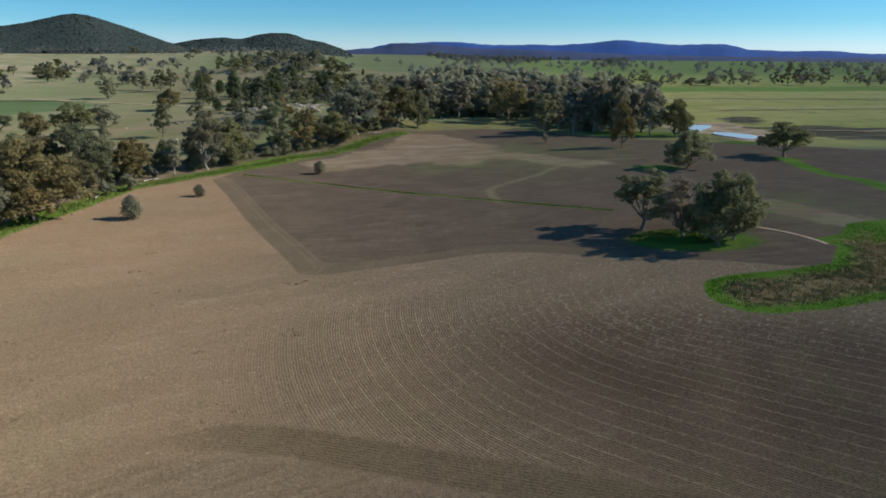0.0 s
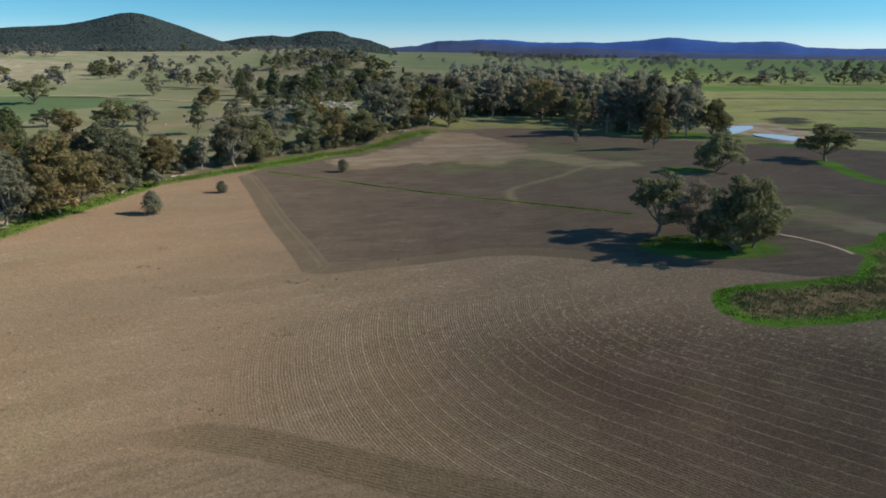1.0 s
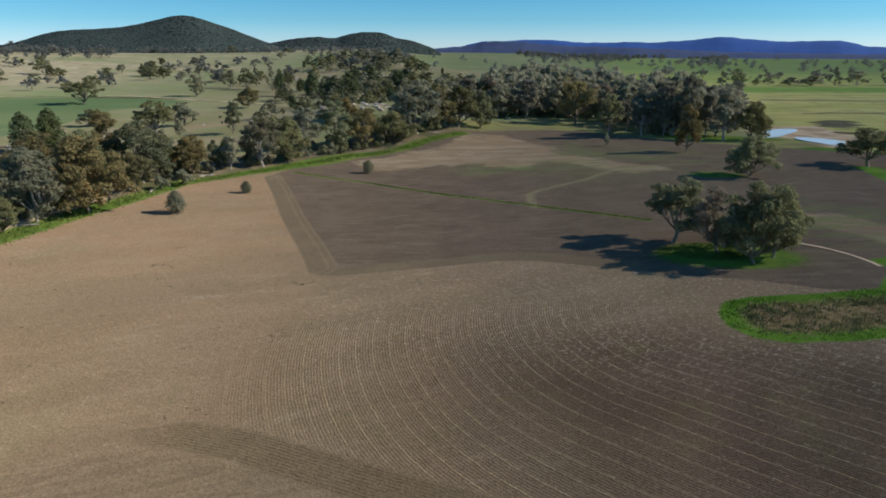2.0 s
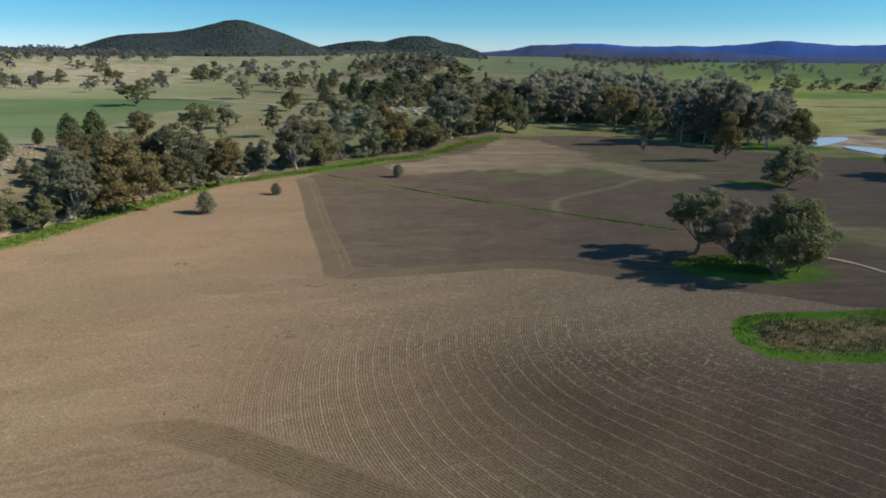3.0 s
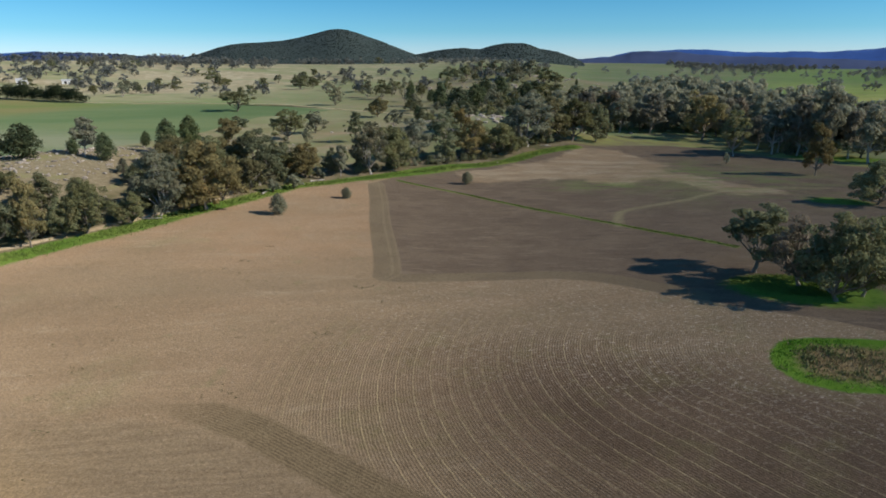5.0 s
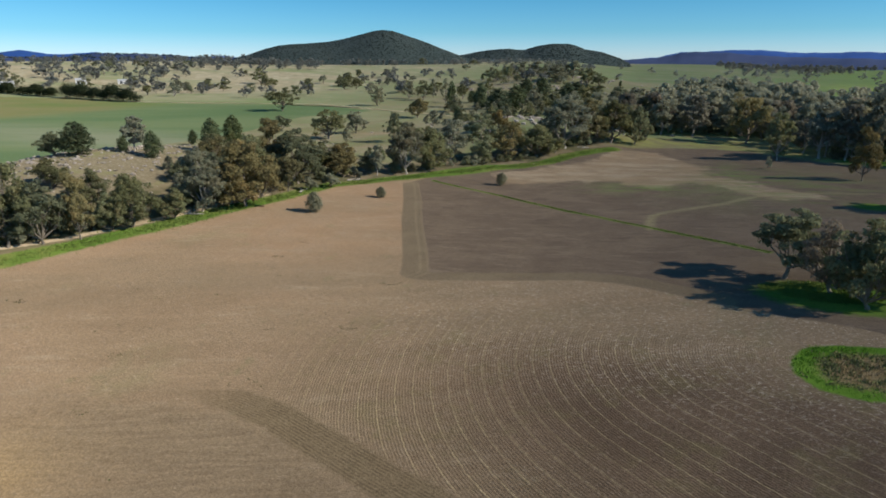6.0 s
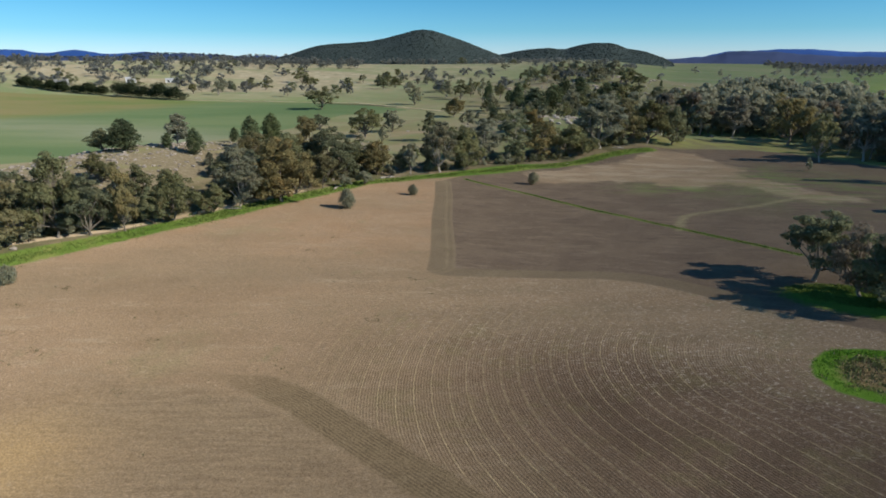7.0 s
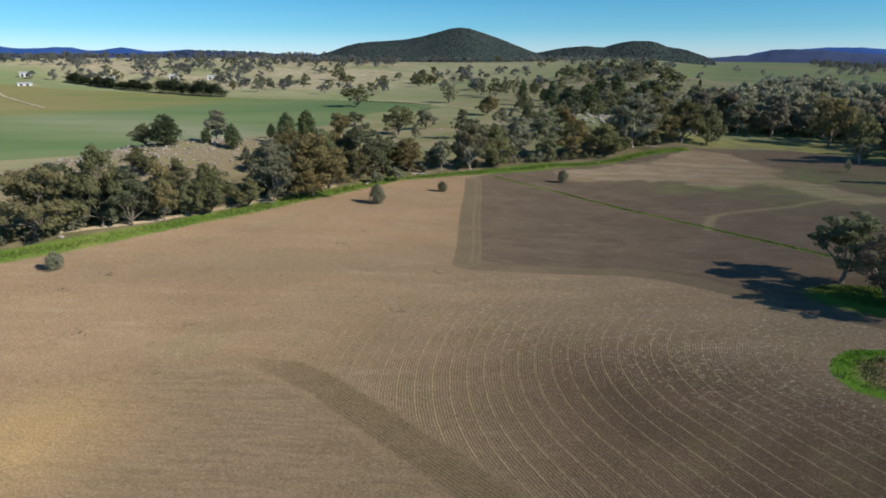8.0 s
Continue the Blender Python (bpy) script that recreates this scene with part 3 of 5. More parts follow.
for n in range(4):
    tree_kind("spreading", n, gum_parts(10 + n, 0.48, 0.13 if n else 0.2, 12500, 0.0165, 8 + n % 2, 84, 0.070, 0.024, 0.15, 0.65), (GUM_LEAF, OCHRE_LEAF, GUM_LEAF, OCHRE_LEAF)[n], BARK)
    tree_kind("tall", n, gum_parts(20 + n, 0.34, 0.09, 11500, 0.0155, 9, 84, 0.064, 0.016, 0.12, 0.75), (GUM_LEAF, GUM_LEAF, GREY_LEAF, OCHRE_LEAF)[n], (BARK, PALE_BARK, PALE_BARK, BARK)[n])
    tree_kind("round", n, gum_parts(30 + n, 0.45, 0.04, 13500, 0.0166, 11, 100, 0.074, 0.020, 0.08, 0.75), (GUM_LEAF, OCHRE_LEAF, GUM_LEAF, OCHRE_LEAF)[n], BARK)
    tree_kind("mid", n, gum_parts(40 + n, 0.40 + 0.03 * n, 0.10, 3200, 0.0278, 7, 44, 0.075, 0.022, 0.10, 0.7, False), (GUM_LEAF, GREY_LEAF, GUM_LEAF, GREY_LEAF)[n], (BARK, PALE_BARK, BARK, BARK)[n])
    tree_kind("far", n, gum_parts(50 + n, 0.48 + 0.04 * n, 0.12, 1100, 0.049, 6, 28, 0.10, 0.022, 0.12, 0.7, False), (GUM_LEAF, GREY_LEAF, GREY_LEAF, GUM_LEAF)[n], BARK)
    tree_kind("fan", n, gum_parts(55 + n, 0.50, 0.12, 5200, 0.0220, 8, 56, 0.080, 0.022, 0.08, 0.7), (GREY_LEAF, GUM_LEAF, GREY_LEAF, GUM_LEAF)[n], BARK)
    tree_kind("pine", n, pine_parts(60 + n, 3200, 0.028, 0.24 + 0.03 * n), PINE_LEAF, DARK_BARK)
    tree_kind("bush", n, gum_parts(70 + n, 0.42, 0.02, 1500, 0.048, 6, 30, 0.12, 0.02, 0.08, 0.9, False), GREY_LEAF if n % 2 else GUM_LEAF, DARK_BARK)
    tree_kind("shrub", n, pine_parts(65 + n, 4200, 0.030, 0.42), GREY_LEAF, DARK_BARK)
    tree_kind("slim", n, gum_parts(100 + n, 0.28 + 0.02 * n, 0.08, 4200, 0.0250, 9, 54, 0.062, 0.017, 0.22, 0.8), (WOOD_LEAF, GREY_LEAF, WOOD_LEAF, BROWN_LEAF)[n], (PALE_BARK, PALE_BARK, BARK, PALE_BARK)[n])
    tree_kind("wispy", n, gum_parts(93 + n, 0.46, 0.12, 9000, 0.0130, 8, 66, 0.064, 0.022, 0.10, 0.8), BROWN_LEAF, BARK)

NAMES = {"shrub": "shrub", "fan": "gum_tree", "slim": "gum_tree", "wispy": "gum_tree", "spreading": "gum_tree", "tall": "gum_tree", "round": "gum_tree", "mid": "gum_tree", "far": "gum_tree", "pine": "cypress_pine", "bush": "shrub"}
WORDS = {
    "fan": "wide-crowned grey-green gum tree alone on grazing land",
    "slim": "slender grey-green gum tree with pale bare trunk",
    "wispy": "sparse brownish gum tree with open wispy crown",
    "spreading": "spreading olive-green gum tree with a forked grey trunk",
    "tall": "tall gum tree with pale trunk and open olive crown",
    "round": "dense rounded gum tree with foliage almost to the ground",
    "mid": "grey-green gum tree with ragged crown in woodland",
    "far": "small distant gum tree standing on open grazing land",
    "pine": "dark green cypress pine with close ovoid crown",
    "bush": "rounded olive shrub under the creek trees",
}


def plant(kind, n, x, y, h, wide=1.0, group="", label="", sink=0.0):
    """One tree, h metres high, its crown widened by wide."""
    tree = new(NAMES[kind])
    turn = (x * 37.7 + y * 91.3) % 360
    tree.matrix_basis = pose(x, y, float(ground_z(x, y)) - sink, 0, 0, turn) @ Matrix.Diagonal((h * wide, h * wide, h, 1))
    for name, me in zip(("trunk", "crown"), TREE_MESH[kind, n % 4]):
        new(name, me).parent = tree
    return tagged(tree, label or WORDS[kind], "shrub" if kind in ("bush", "shrub") else "tree", group)


def plant_row(row, group):
    """Trees of one row of kind, x, y, height and crown width in metres."""
    for n, (kind, x, y, h, w) in enumerate(row):
        k = (n * 5 + int(abs(x))) % 4
        plant(kind, k, x, y, h, w / h / TREE_WIDE[kind, k], group)


# ---- the ground ----
def axis(lo, hi, step, far, grow):
    inner = list(np.arange(lo, hi + 0.01, step))
    for side in (1, -1):
        d = step
        while abs(inner[-1 if side > 0 else 0]) < far:
            d *= grow
            v = (inner[-1] if side > 0 else inner[0]) + side * min(d, 170)
            inner.append(v) if side > 0 else inner.insert(0, v)
    return np.array(inner)


def build_ground():
    xs, ys = axis(-125, 125, 1.25, 4900, 1.06), axis(30, 330, 1.25, 4900, 1.06)
    ys = ys[ys > -1500]
    x, y = (v.ravel() for v in np.meshgrid(xs, ys))
    rough = 0.10 * np.sin(x * 0.21 + 1.3 * np.sin(y * 0.13)) * np.sin(y * 0.17 + 0.4)
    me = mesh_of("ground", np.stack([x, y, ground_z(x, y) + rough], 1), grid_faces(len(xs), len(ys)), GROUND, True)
    rows = rows_distance(x, y)
    tilled = inside_distance(x, y, TILLED)
    reed = inside_distance(x, y, REED)
    edge = 94 + 0.10 * (x - 5) - 0.004 * (x - 5) ** 2
    band = line_distance(x, y, BAND)
    band_y = np.interp(x, [p[0] for p in BAND], [p[1] for p in BAND])
    left_edge = line_distance(x, y, TILLED[:5])
    low_edge = line_distance(x, y, TILLED[27:])
    r = np.hypot(x - 15, y - 5)
    stripes = smooth((y - 0.12 * x - 615) / 14) * (1 - smooth((y - 0.12 * x - 700) / 30)) + 0.55 * smooth((y - 760) / 120)
    values = {
        "paddock": inside_distance(x, y, PADDOCK),
        "tilled": tilled,
        "headland": np.maximum(5.4 - left_edge, 5.0 - low_edge),
        "headland_side": 5.4 - left_edge,
        "washed": np.maximum(inside_distance(x, y, WASHED), 9 - np.hypot((x - 76 - 0.6 * (141 - y)) / 1.0, (y - 141) / 2.0)),
        "flush": np.maximum.reduce([bell(x, y, -4, 214, 11, 7), bell(x, y, 20, 250, 6, 16), 0.75 * bell(x, y, 74, 148, 16, 13), 0.8 * bell(x, y, 36, 232, 20, 24)]),
        "furrow_depth": 0.30 + 0.70 * smooth((26 - x) / 45),
        "crop_pale": np.clip(bell(x + 0.5 * (y - 235), y, -330, 235, 150, 24), 0, 1),
        "rows": rows,
        "warm": np.maximum(0.8 * smooth((24 - line_distance(x, y, VERGE)) / 20), 0.75 * np.maximum(smooth(1.4 * bell(x, y, -75, 165, 22, 40)), smooth(1.4 * bell(x, y, -55, 135, 20, 30)))),
        "dry": smooth((-x - 300) / 250) * smooth((y - 400) / 150),
        "in_rows": smooth((84 - rows) / 22) * smooth((edge + 15 - y) / 14) * (1 - 0.5 * smooth((y - edge + 8) / 16)) * smooth((y - band_y - 2) / 1.5),
        "moist": 1.35 * smooth((68 - rows) / 44) * smooth((edge + 5 - y) / 28) * 0.95,
        "straw": 0.75 * smooth((70 - rows) / 10) * smooth((y - 66) / 20) * (1 - smooth((rows - 20) / 20) * 0.3),
        "band_depth": 0.12 + 0.70 * smooth((x + 42) / 22),
        "band_lines": np.where(y > band_y, band, -band),
        "band": 2.4 - band - 1.5 * smooth((-x - 27) / 8),
        "red": smooth((band_y - 1 - y) / 4) * smooth((x + 62) / 24) * 0.85,
        "verge": 3.3 + 2.6 * bell(x, y, -67, 222, 16, 16) + 1.3 * smooth((100 - y) / 30) - line_distance(x, y, VERGE),
        "grass_line": 0.9 - line_distance(x, y, GRASS_LINE),
        "north_edge": 17 - line_distance(x, y, [(-28, 318), (-14, 334), (10, 346), (34, 338), (58, 314), (84, 296), (106, 286)]),
        "east_plain": smooth((x - 90) / 60) * smooth((y - 240) / 40) * (1 - smooth((y - 900) / 400)),
        "rough_land": np.maximum(smooth((-x - 70) / 40) * (1 - smooth((np.hypot(x + 100, y - 200) - 130) / 160)), 0.9 * smooth(2 * bell(x, y, -165, 660, 85, 150))),
        "marsh": np.maximum(inside_distance(x, y, MARSH_WEST), inside_distance(x, y, MARSH_EAST)),
        "swale": 0.8 - line_distance(x, y, SWALE),
        "under_trees": np.maximum.reduce([8 - np.hypot((x - 43) / 1.6, (y - 121) * 1.08), 5 - np.hypot((x - 60) / 1.5, y - 201), 4 - np.hypot((x - 111) / 1.3, y - 221),
                                          9 - np.hypot((x - 85) / 3.0, y - 302), 6 - np.hypot((x - 120) / 2.2, y - 270)]),
        "reed": np.maximum(reed, 3.0 - line_distance(x, y, GREEN_BAND)),
        "reed_heart": np.minimum(reed - 3.0, 80 - x),
        "yellow_patch": 0.8 * bell(x, y, -41, 28, 7, 8),
        "bank": 1.1 - line_distance(x, y, [(-126, 58), (-119, 74), (-111, 92), (-107.6, 108), (-106, 120), (-105, 134), (-103.5, 152)]),
        "crop": inside_distance(x, y, CROP),
        "crop_far": smooth((-x - 430 + 0.25 * (y - 300)) / 60),
        "stony": 30 - np.hypot((x + 158) / 1.1, (y - 132) / 2.6),
        # creek litter; its dark colour also carries the understory's shade
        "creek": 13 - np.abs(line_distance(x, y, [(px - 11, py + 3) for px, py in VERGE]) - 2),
        "sand": inside_distance(x, y, SAND) + 3.0,
        "lush": np.clip(stripes * smooth((x + 150 - 0.1 * y) / 200) + 0.1 * bell(x, y, 300, 330, 260, 60), 0, 1),
    }
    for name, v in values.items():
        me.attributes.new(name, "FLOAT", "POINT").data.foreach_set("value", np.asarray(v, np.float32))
    return tagged(new("ground", me), "stubble and tilled paddocks with grassy plain beyond", "ground", kind="structure")


build_ground()


# ---- hills and far ridges ----
def build_hill(name, cx, cy, rx, ry, label):
    xs, ys = np.arange(cx - rx, cx + rx, 14), np.arange(cy - ry, cy + ry, 18)
    x, y = (v.ravel() for v in np.meshgrid(xs, ys))
    z = np.maximum(hill_z(x, y), 6)
    return tagged(new(name, mesh_of(name, np.stack([x, y, z], 1), grid_faces(len(xs), len(ys)), HAZY_HILL_SOIL, True)), label, "hill", kind="structure")


build_hill("hill_1", -790, 1230, 400, 420, "dark wooded hill with a rounded top")
build_hill("hill_2", -540, 1850, 420, 420, "lower dark wooded hill beyond the plain")


def canopy(rng, x, y, z, r, low=1.0):
    """Low uneven tree crowns: a five-sided waist and a crooked top."""
    k, sides = len(x), 5
    a = np.linspace(0, 2 * math.pi, sides, endpoint=False) + rng.uniform(0, 1.2, (k, 1))
    jig = rng.uniform(0.7, 1.3, (k, sides))
    foot = np.stack([x[:, None] + np.cos(a) * r[:, None] * 0.7, y[:, None] + np.sin(a) * r[:, None] * 0.7, np.repeat(z[:, None] - 0.5, sides, 1)], -1)
    waist = np.stack([x[:, None] + np.cos(a) * r[:, None] * jig, y[:, None] + np.sin(a) * r[:, None] * jig,
                      z[:, None] + low * r[:, None] * rng.uniform(0.25, 0.6, (k, sides))], -1)
    top = np.stack([x + rng.normal(0, 0.25, k) * r, y + rng.normal(0, 0.25, k) * r, z + low * r * rng.uniform(0.6, 1.05, k)], -1)[:, None, :]
    verts = np.concatenate([foot, waist, top], 1)
    i = np.arange(sides)
    n = (i + 1) % sides
    tris = np.concatenate([np.stack([i, n, sides + n], -1), np.stack([i, sides + n, sides + i], -1), np.stack([sides + i, sides + n, np.full(sides, 2 * sides)], -1)])
    return verts.reshape(-1, 3), (np.arange(k)[:, None, None] * (2 * sides + 1) + tris[None]).reshape(-1, 3)


def build_forest(name, seed, count, cx, cy, rx, ry, height, mat, label, r=(4, 8), keep=None, low=1.0):
    rng = np.random.default_rng(seed)
    x, y = rng.uniform(cx - rx, cx + rx, count), rng.uniform(cy - ry, cy + ry, count)
    z = height(x, y)
    ok = keep(x, y, z) if keep else np.ones(count, bool)
    x, y, z = x[ok], y[ok], z[ok]
    v, f = canopy(rng, x, y, z, rng.uniform(*r, len(x)), low)
    return tagged(new(name, mesh_of(name, v, f, mat, True)), label, "woodland", kind="stuff")


build_forest("hill_forest", 3, 32000, -790, 1230, 400, 420, hill_z, HAZY_FOREST_LEAF, "dense dark eucalypt forest covering a hill", (1.1, 2.1), lambda x, y, z: (z > ground_z(x, y)) & (np.hypot(x - 32, y - 3) < 1560), 0.42)
build_forest("hill_forest", 4, 15000, -540, 1850, 400, 400, hill_z, HAZY_FOREST_LEAF, "dense dark eucalypt forest covering the lower hill", (1.7, 3.4), lambda x, y, z: (z > ground_z(x, y)) & (np.hypot(x - 32, y - 3) < 2030) & (np.hypot(x - 32, y - 3) > 1640), 0.42)


def ridge(name, mat, far, depth, az, el, label, jag=0.0):
    """A long ridge: crest heights el (degrees) at bearings az, seen from the drone's height."""
    bearing = np.arange(az[0], az[-1] + 0.01, 0.12 if jag else 0.25)
    crest = 41 + far * np.tan(np.radians(np.interp(bearing, az, el))) + 1.2 * np.sin(bearing * 2.1) + 0.8 * np.sin(bearing * 5.3 + 1)
    rough = jag * np.random.default_rng(int(far)).random((9, len(bearing)))
    steps = np.linspace(-1, 1, 9)
    verts = [(15 + (far + s * depth) * math.sin(radians(b)), 5 + (far + s * depth) * math.cos(radians(b)), -6 + (h + 6) * math.cos(s * math.pi / 2) ** 1.2 + rough[n, k])
             for n, s in enumerate(steps) for k, (b, h) in enumerate(zip(bearing, crest))]
    return tagged(new(name, mesh_of(name, verts, grid_faces(len(bearing), len(steps)), mat, True)), label, "ridge", kind="structure")


ridge("backdrop_ridge", FAR_HAZE_RIDGE, 4300, 400, [-14, -11, -9.6, -8.6, -7.6, -6.9, -5.9, -4.2, -1.8, -0.3, 1.1, 3.1, 4.5, 6, 8.3, 10.2, 12.1, 13.4, 14.1, 15.2, 17, 18.3, 20.5, 21.7, 22.6, 23.4, 25, 27.3, 29.2, 30.8, 32.6, 40, 60],
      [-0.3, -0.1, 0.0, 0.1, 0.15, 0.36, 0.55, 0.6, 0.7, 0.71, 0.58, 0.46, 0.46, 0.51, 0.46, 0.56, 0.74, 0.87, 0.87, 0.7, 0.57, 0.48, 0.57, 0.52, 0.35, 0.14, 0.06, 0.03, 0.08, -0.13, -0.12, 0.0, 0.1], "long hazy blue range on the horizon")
ridge("backdrop_ridge", FAR_HAZE_RIDGE, 4400, 350, [-100, -80, -70, -66.1, -65.1, -64.1, -62.6, -61.5, -60.4, -59.4, -58.2, -57.5, -56.5, -55.7, -54.8, -53.4, -50, -46.1, -44, -42.8, -40],
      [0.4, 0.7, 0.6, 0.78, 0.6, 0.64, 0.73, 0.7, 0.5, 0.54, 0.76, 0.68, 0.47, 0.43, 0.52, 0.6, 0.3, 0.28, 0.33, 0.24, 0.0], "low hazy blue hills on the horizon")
ridge("backdrop_ridge", NEAR_HAZE_RIDGE, 3300, 400, [-13, -10.3, -8.7, -7.9, -7.1, -6.3, -5.8, -4.8, -4.1, -3.3, -2.3, -0.8, 1.1, 4.5, 7.4, 10.3, 14, 18.4, 24, 34, 45],
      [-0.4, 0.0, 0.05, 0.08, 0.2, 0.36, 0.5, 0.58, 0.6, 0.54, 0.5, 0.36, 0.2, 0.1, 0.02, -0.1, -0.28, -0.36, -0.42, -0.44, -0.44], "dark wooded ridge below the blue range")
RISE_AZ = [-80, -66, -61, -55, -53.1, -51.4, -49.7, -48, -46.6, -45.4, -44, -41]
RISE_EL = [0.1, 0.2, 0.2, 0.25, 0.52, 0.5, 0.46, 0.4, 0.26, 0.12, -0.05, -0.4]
ridge("backdrop_ridge", NEAR_HAZE_RIDGE, 2500, 350, RISE_AZ, RISE_EL, "low wooded rise behind the farm")


def lumpy(x, y, scale, level):
    return np.array([noise.noise((a * scale, b * scale, 9.0)) > level for a, b in zip(x, y)])


def near_ridge_z(far, depth, az, el):
    def height(x, y):
        b, d = np.degrees(np.arctan2(x - 15, y - 5)), np.hypot(x - 15, y - 5)
        top = 41 + far * np.tan(np.radians(np.interp(b, az, el)))
        s = np.clip((d - far) / depth, -1, 1)
        return -6 + (top + 6) * np.cos(s * math.pi / 2) ** 1.2
    return height


build_forest("ridge_forest", 15, 9000, -1800, 1750, 700, 900, near_ridge_z(2500, 350, RISE_AZ, RISE_EL), HAZY_RIDGE_LEAF,
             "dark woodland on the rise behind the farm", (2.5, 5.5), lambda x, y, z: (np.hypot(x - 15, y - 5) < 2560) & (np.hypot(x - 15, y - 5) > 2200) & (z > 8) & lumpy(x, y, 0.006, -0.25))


# ---- pond ----
def build_pond():
    g = Nodes("pond_water")
    g.bump(g.noise(g.place(), 1.5, 3), 0.01, 0.02)
    mat = g.done((0.50, 0.49, 0.46), 0.18, 0.0, 0.6)
    bm = bmesh.new()
    for rim in (POND, POND_LOW):
        for _ in range(2):
            rim = [(ax * a + bx * (1 - a), ay * a + by * (1 - a)) for (ax, ay), (bx, by) in zip(rim, rim[1:] + rim[:1]) for a in (0.75, 0.25)]
        level = max(float(ground_z(px, py)) for px, py in rim) + 0.12
        bm.faces.new([bm.verts.new((px, py, level)) for px, py in rim])
    me = bpy.data.meshes.new("water")
    bm.to_mesh(me), bm.free()
    me.materials.append(mat)
    return tagged(new("water", me), "still farm pond reflecting the sky", "pond", kind="structure")


build_pond()

# ---- trees in the tilled paddock ----
plant("spreading", 0, 35.2, 129.2, 12.7, 13.7 / 12.7 / TREE_WIDE["spreading", 0], "paddock trees", "spreading gum tree with thick bare trunk on green grass")
plant("wispy", 0, 41.6, 123.0, 12.8, 11.0 / 12.8 / TREE_WIDE["wispy", 0], "paddock trees", "brownish grey-leaved gum tree beside two green gums")
plant("round", 0, 46.2, 117.0, 15.2, 13.4 / 15.2 / TREE_WIDE["round", 0], "paddock trees", "dense dark gum tree with foliage reaching the grass")
plant("round", 2, 50.6, 120.6, 13.2, 10.0 / 13.2 / TREE_WIDE["round", 2], "paddock trees", "dense gum tree joined to its larger neighbour")
plant("round", 0, 68.6, 199.4, 12.6, 14.6 / 12.6 / TREE_WIDE["round", 0], "paddock trees", "dark lopsided gum tree alone on tilled soil")
plant("spreading", 0, 111.8, 225.6, 12.2, 18.0 / 12.2 / TREE_WIDE["spreading", 0], "paddock trees", "dark spreading gum tree alone near the pond")
plant("bush", 1, 33.6, 268.0, 4.6, 2.6 / 4.6 / TREE_WIDE["bush", 1], "paddock shrubs", "small upright shrub on tilled soil")
plant("shrub", 1, -79.3, 143.6, 5.8, 4.6 / 5.8 / TREE_WIDE["shrub", 1], "paddock shrubs", "grey-green shrub alone on bare stubble")
plant("shrub", 3, -73.3, 169.0, 3.5, 3.0 / 3.5 / TREE_WIDE["shrub", 3], "paddock shrubs", "small grey shrub alone on bare stubble")
plant("shrub", 0, -48.4, 206.8, 4.4, 3.8 / 4.4 / TREE_WIDE["shrub", 0], "paddock shrubs", "dark shrub beside the grass line")
plant("shrub", 1, -88.5, 46.5, 4.8, 4.0 / 4.8 / TREE_WIDE["shrub", 1], "paddock shrubs", "low grey-green shrub on bare stubble")
plant("shrub", 3, -95.7, 62.0, 3.9, 3.4 / 3.9 / TREE_WIDE["shrub", 3], "paddock shrubs", "grey-green shrub beside the grassy verge")

# ---- trees along the creek, on the stony rise, the plain and the knoll: kind, x, y, height, width ----
CREEK = [
    ("spreading", -117.9, 69.4, 17.5, 18.1), ("tall", -120.5, 78.0, 15.1, 10.9), ("tall", -114.9, 83.0, 19.6, 12.6), ("round", -111.1, 88.2, 14.7, 13.5), ("tall", -107.6, 94.6, 15.8, 7.4),
    ("round", -107.7, 102.9, 9.8, 8.2), ("round", -106.3, 107.2, 13.6, 12.7), ("tall", -103.4, 126.8, 17.3, 12.1), ("round", -99.1, 138.4, 19.1, 19.8), ("spreading", -105.9, 170.3, 18.5, 19.3),
    ("round", -101.4, 189.7, 12.3, 14.1), ("slim", -93.2, 199.4, 11.0, 5.5), ("tall", -86.0, 208.3, 18.9, 13.3), ("round", -83.0, 220.4, 16.9, 17.3), ("tall", -84.0, 242.4, 17.0, 14.0),
]
CREEK_NORTH = [
    ("tall", -73.9, 250.3, 18.1, 14.6), ("round", -64.3, 255.8, 15.5, 15.1), ("round", -54.4, 264.7, 14.1, 19.4), ("tall", -47.2, 282.7, 23.3, 22.0), ("tall", -39.3, 293.7, 20.7, 17.7),
    ("tall", -31.5, 304.2, 19.6, 18.3), ("round", -22.2, 313.3, 18.7, 14.7), ("tall", 60.9, 249.4, 17.6, 9.2), ("tall", 37.2, 296.8, 18.8, 11.3), ("spreading", 24.6, 355.6, 25.5, 20.4),
    ("slim", 61.7, 305.8, 24.1, 11.2), ("slim", 69.9, 301.1, 26.6, 12.2), ("slim", 84.4, 292.2, 21.3, 12.6), ("round", 95.8, 292.7, 17.7, 14.4), ("slim", 55.6, 316.5, 23.6, 12.1),
]
CREEK_MORE = [("round", -101.5, 160, 11.3, 10.2), ("round", -115.6, 160, 16, 15), ("round", -98, 200, 8, 7), ("bush", -94, 172, 4.5, 6.5), ("bush", -97, 165, 4, 5), ("round", -106, 148, 12, 10), ("round", -104, 118, 8, 8), ("round", -122, 150, 14, 13), ("round", -112, 141, 13, 12), ("tall", -118, 173, 19, 13), ("round", -110, 186, 12, 12), ("round", -127, 112, 9, 10), ("round", -124, 90, 12, 12)]
for row in (CREEK, CREEK_NORTH, CREEK_MORE):
    plant_row(row, "creek trees")
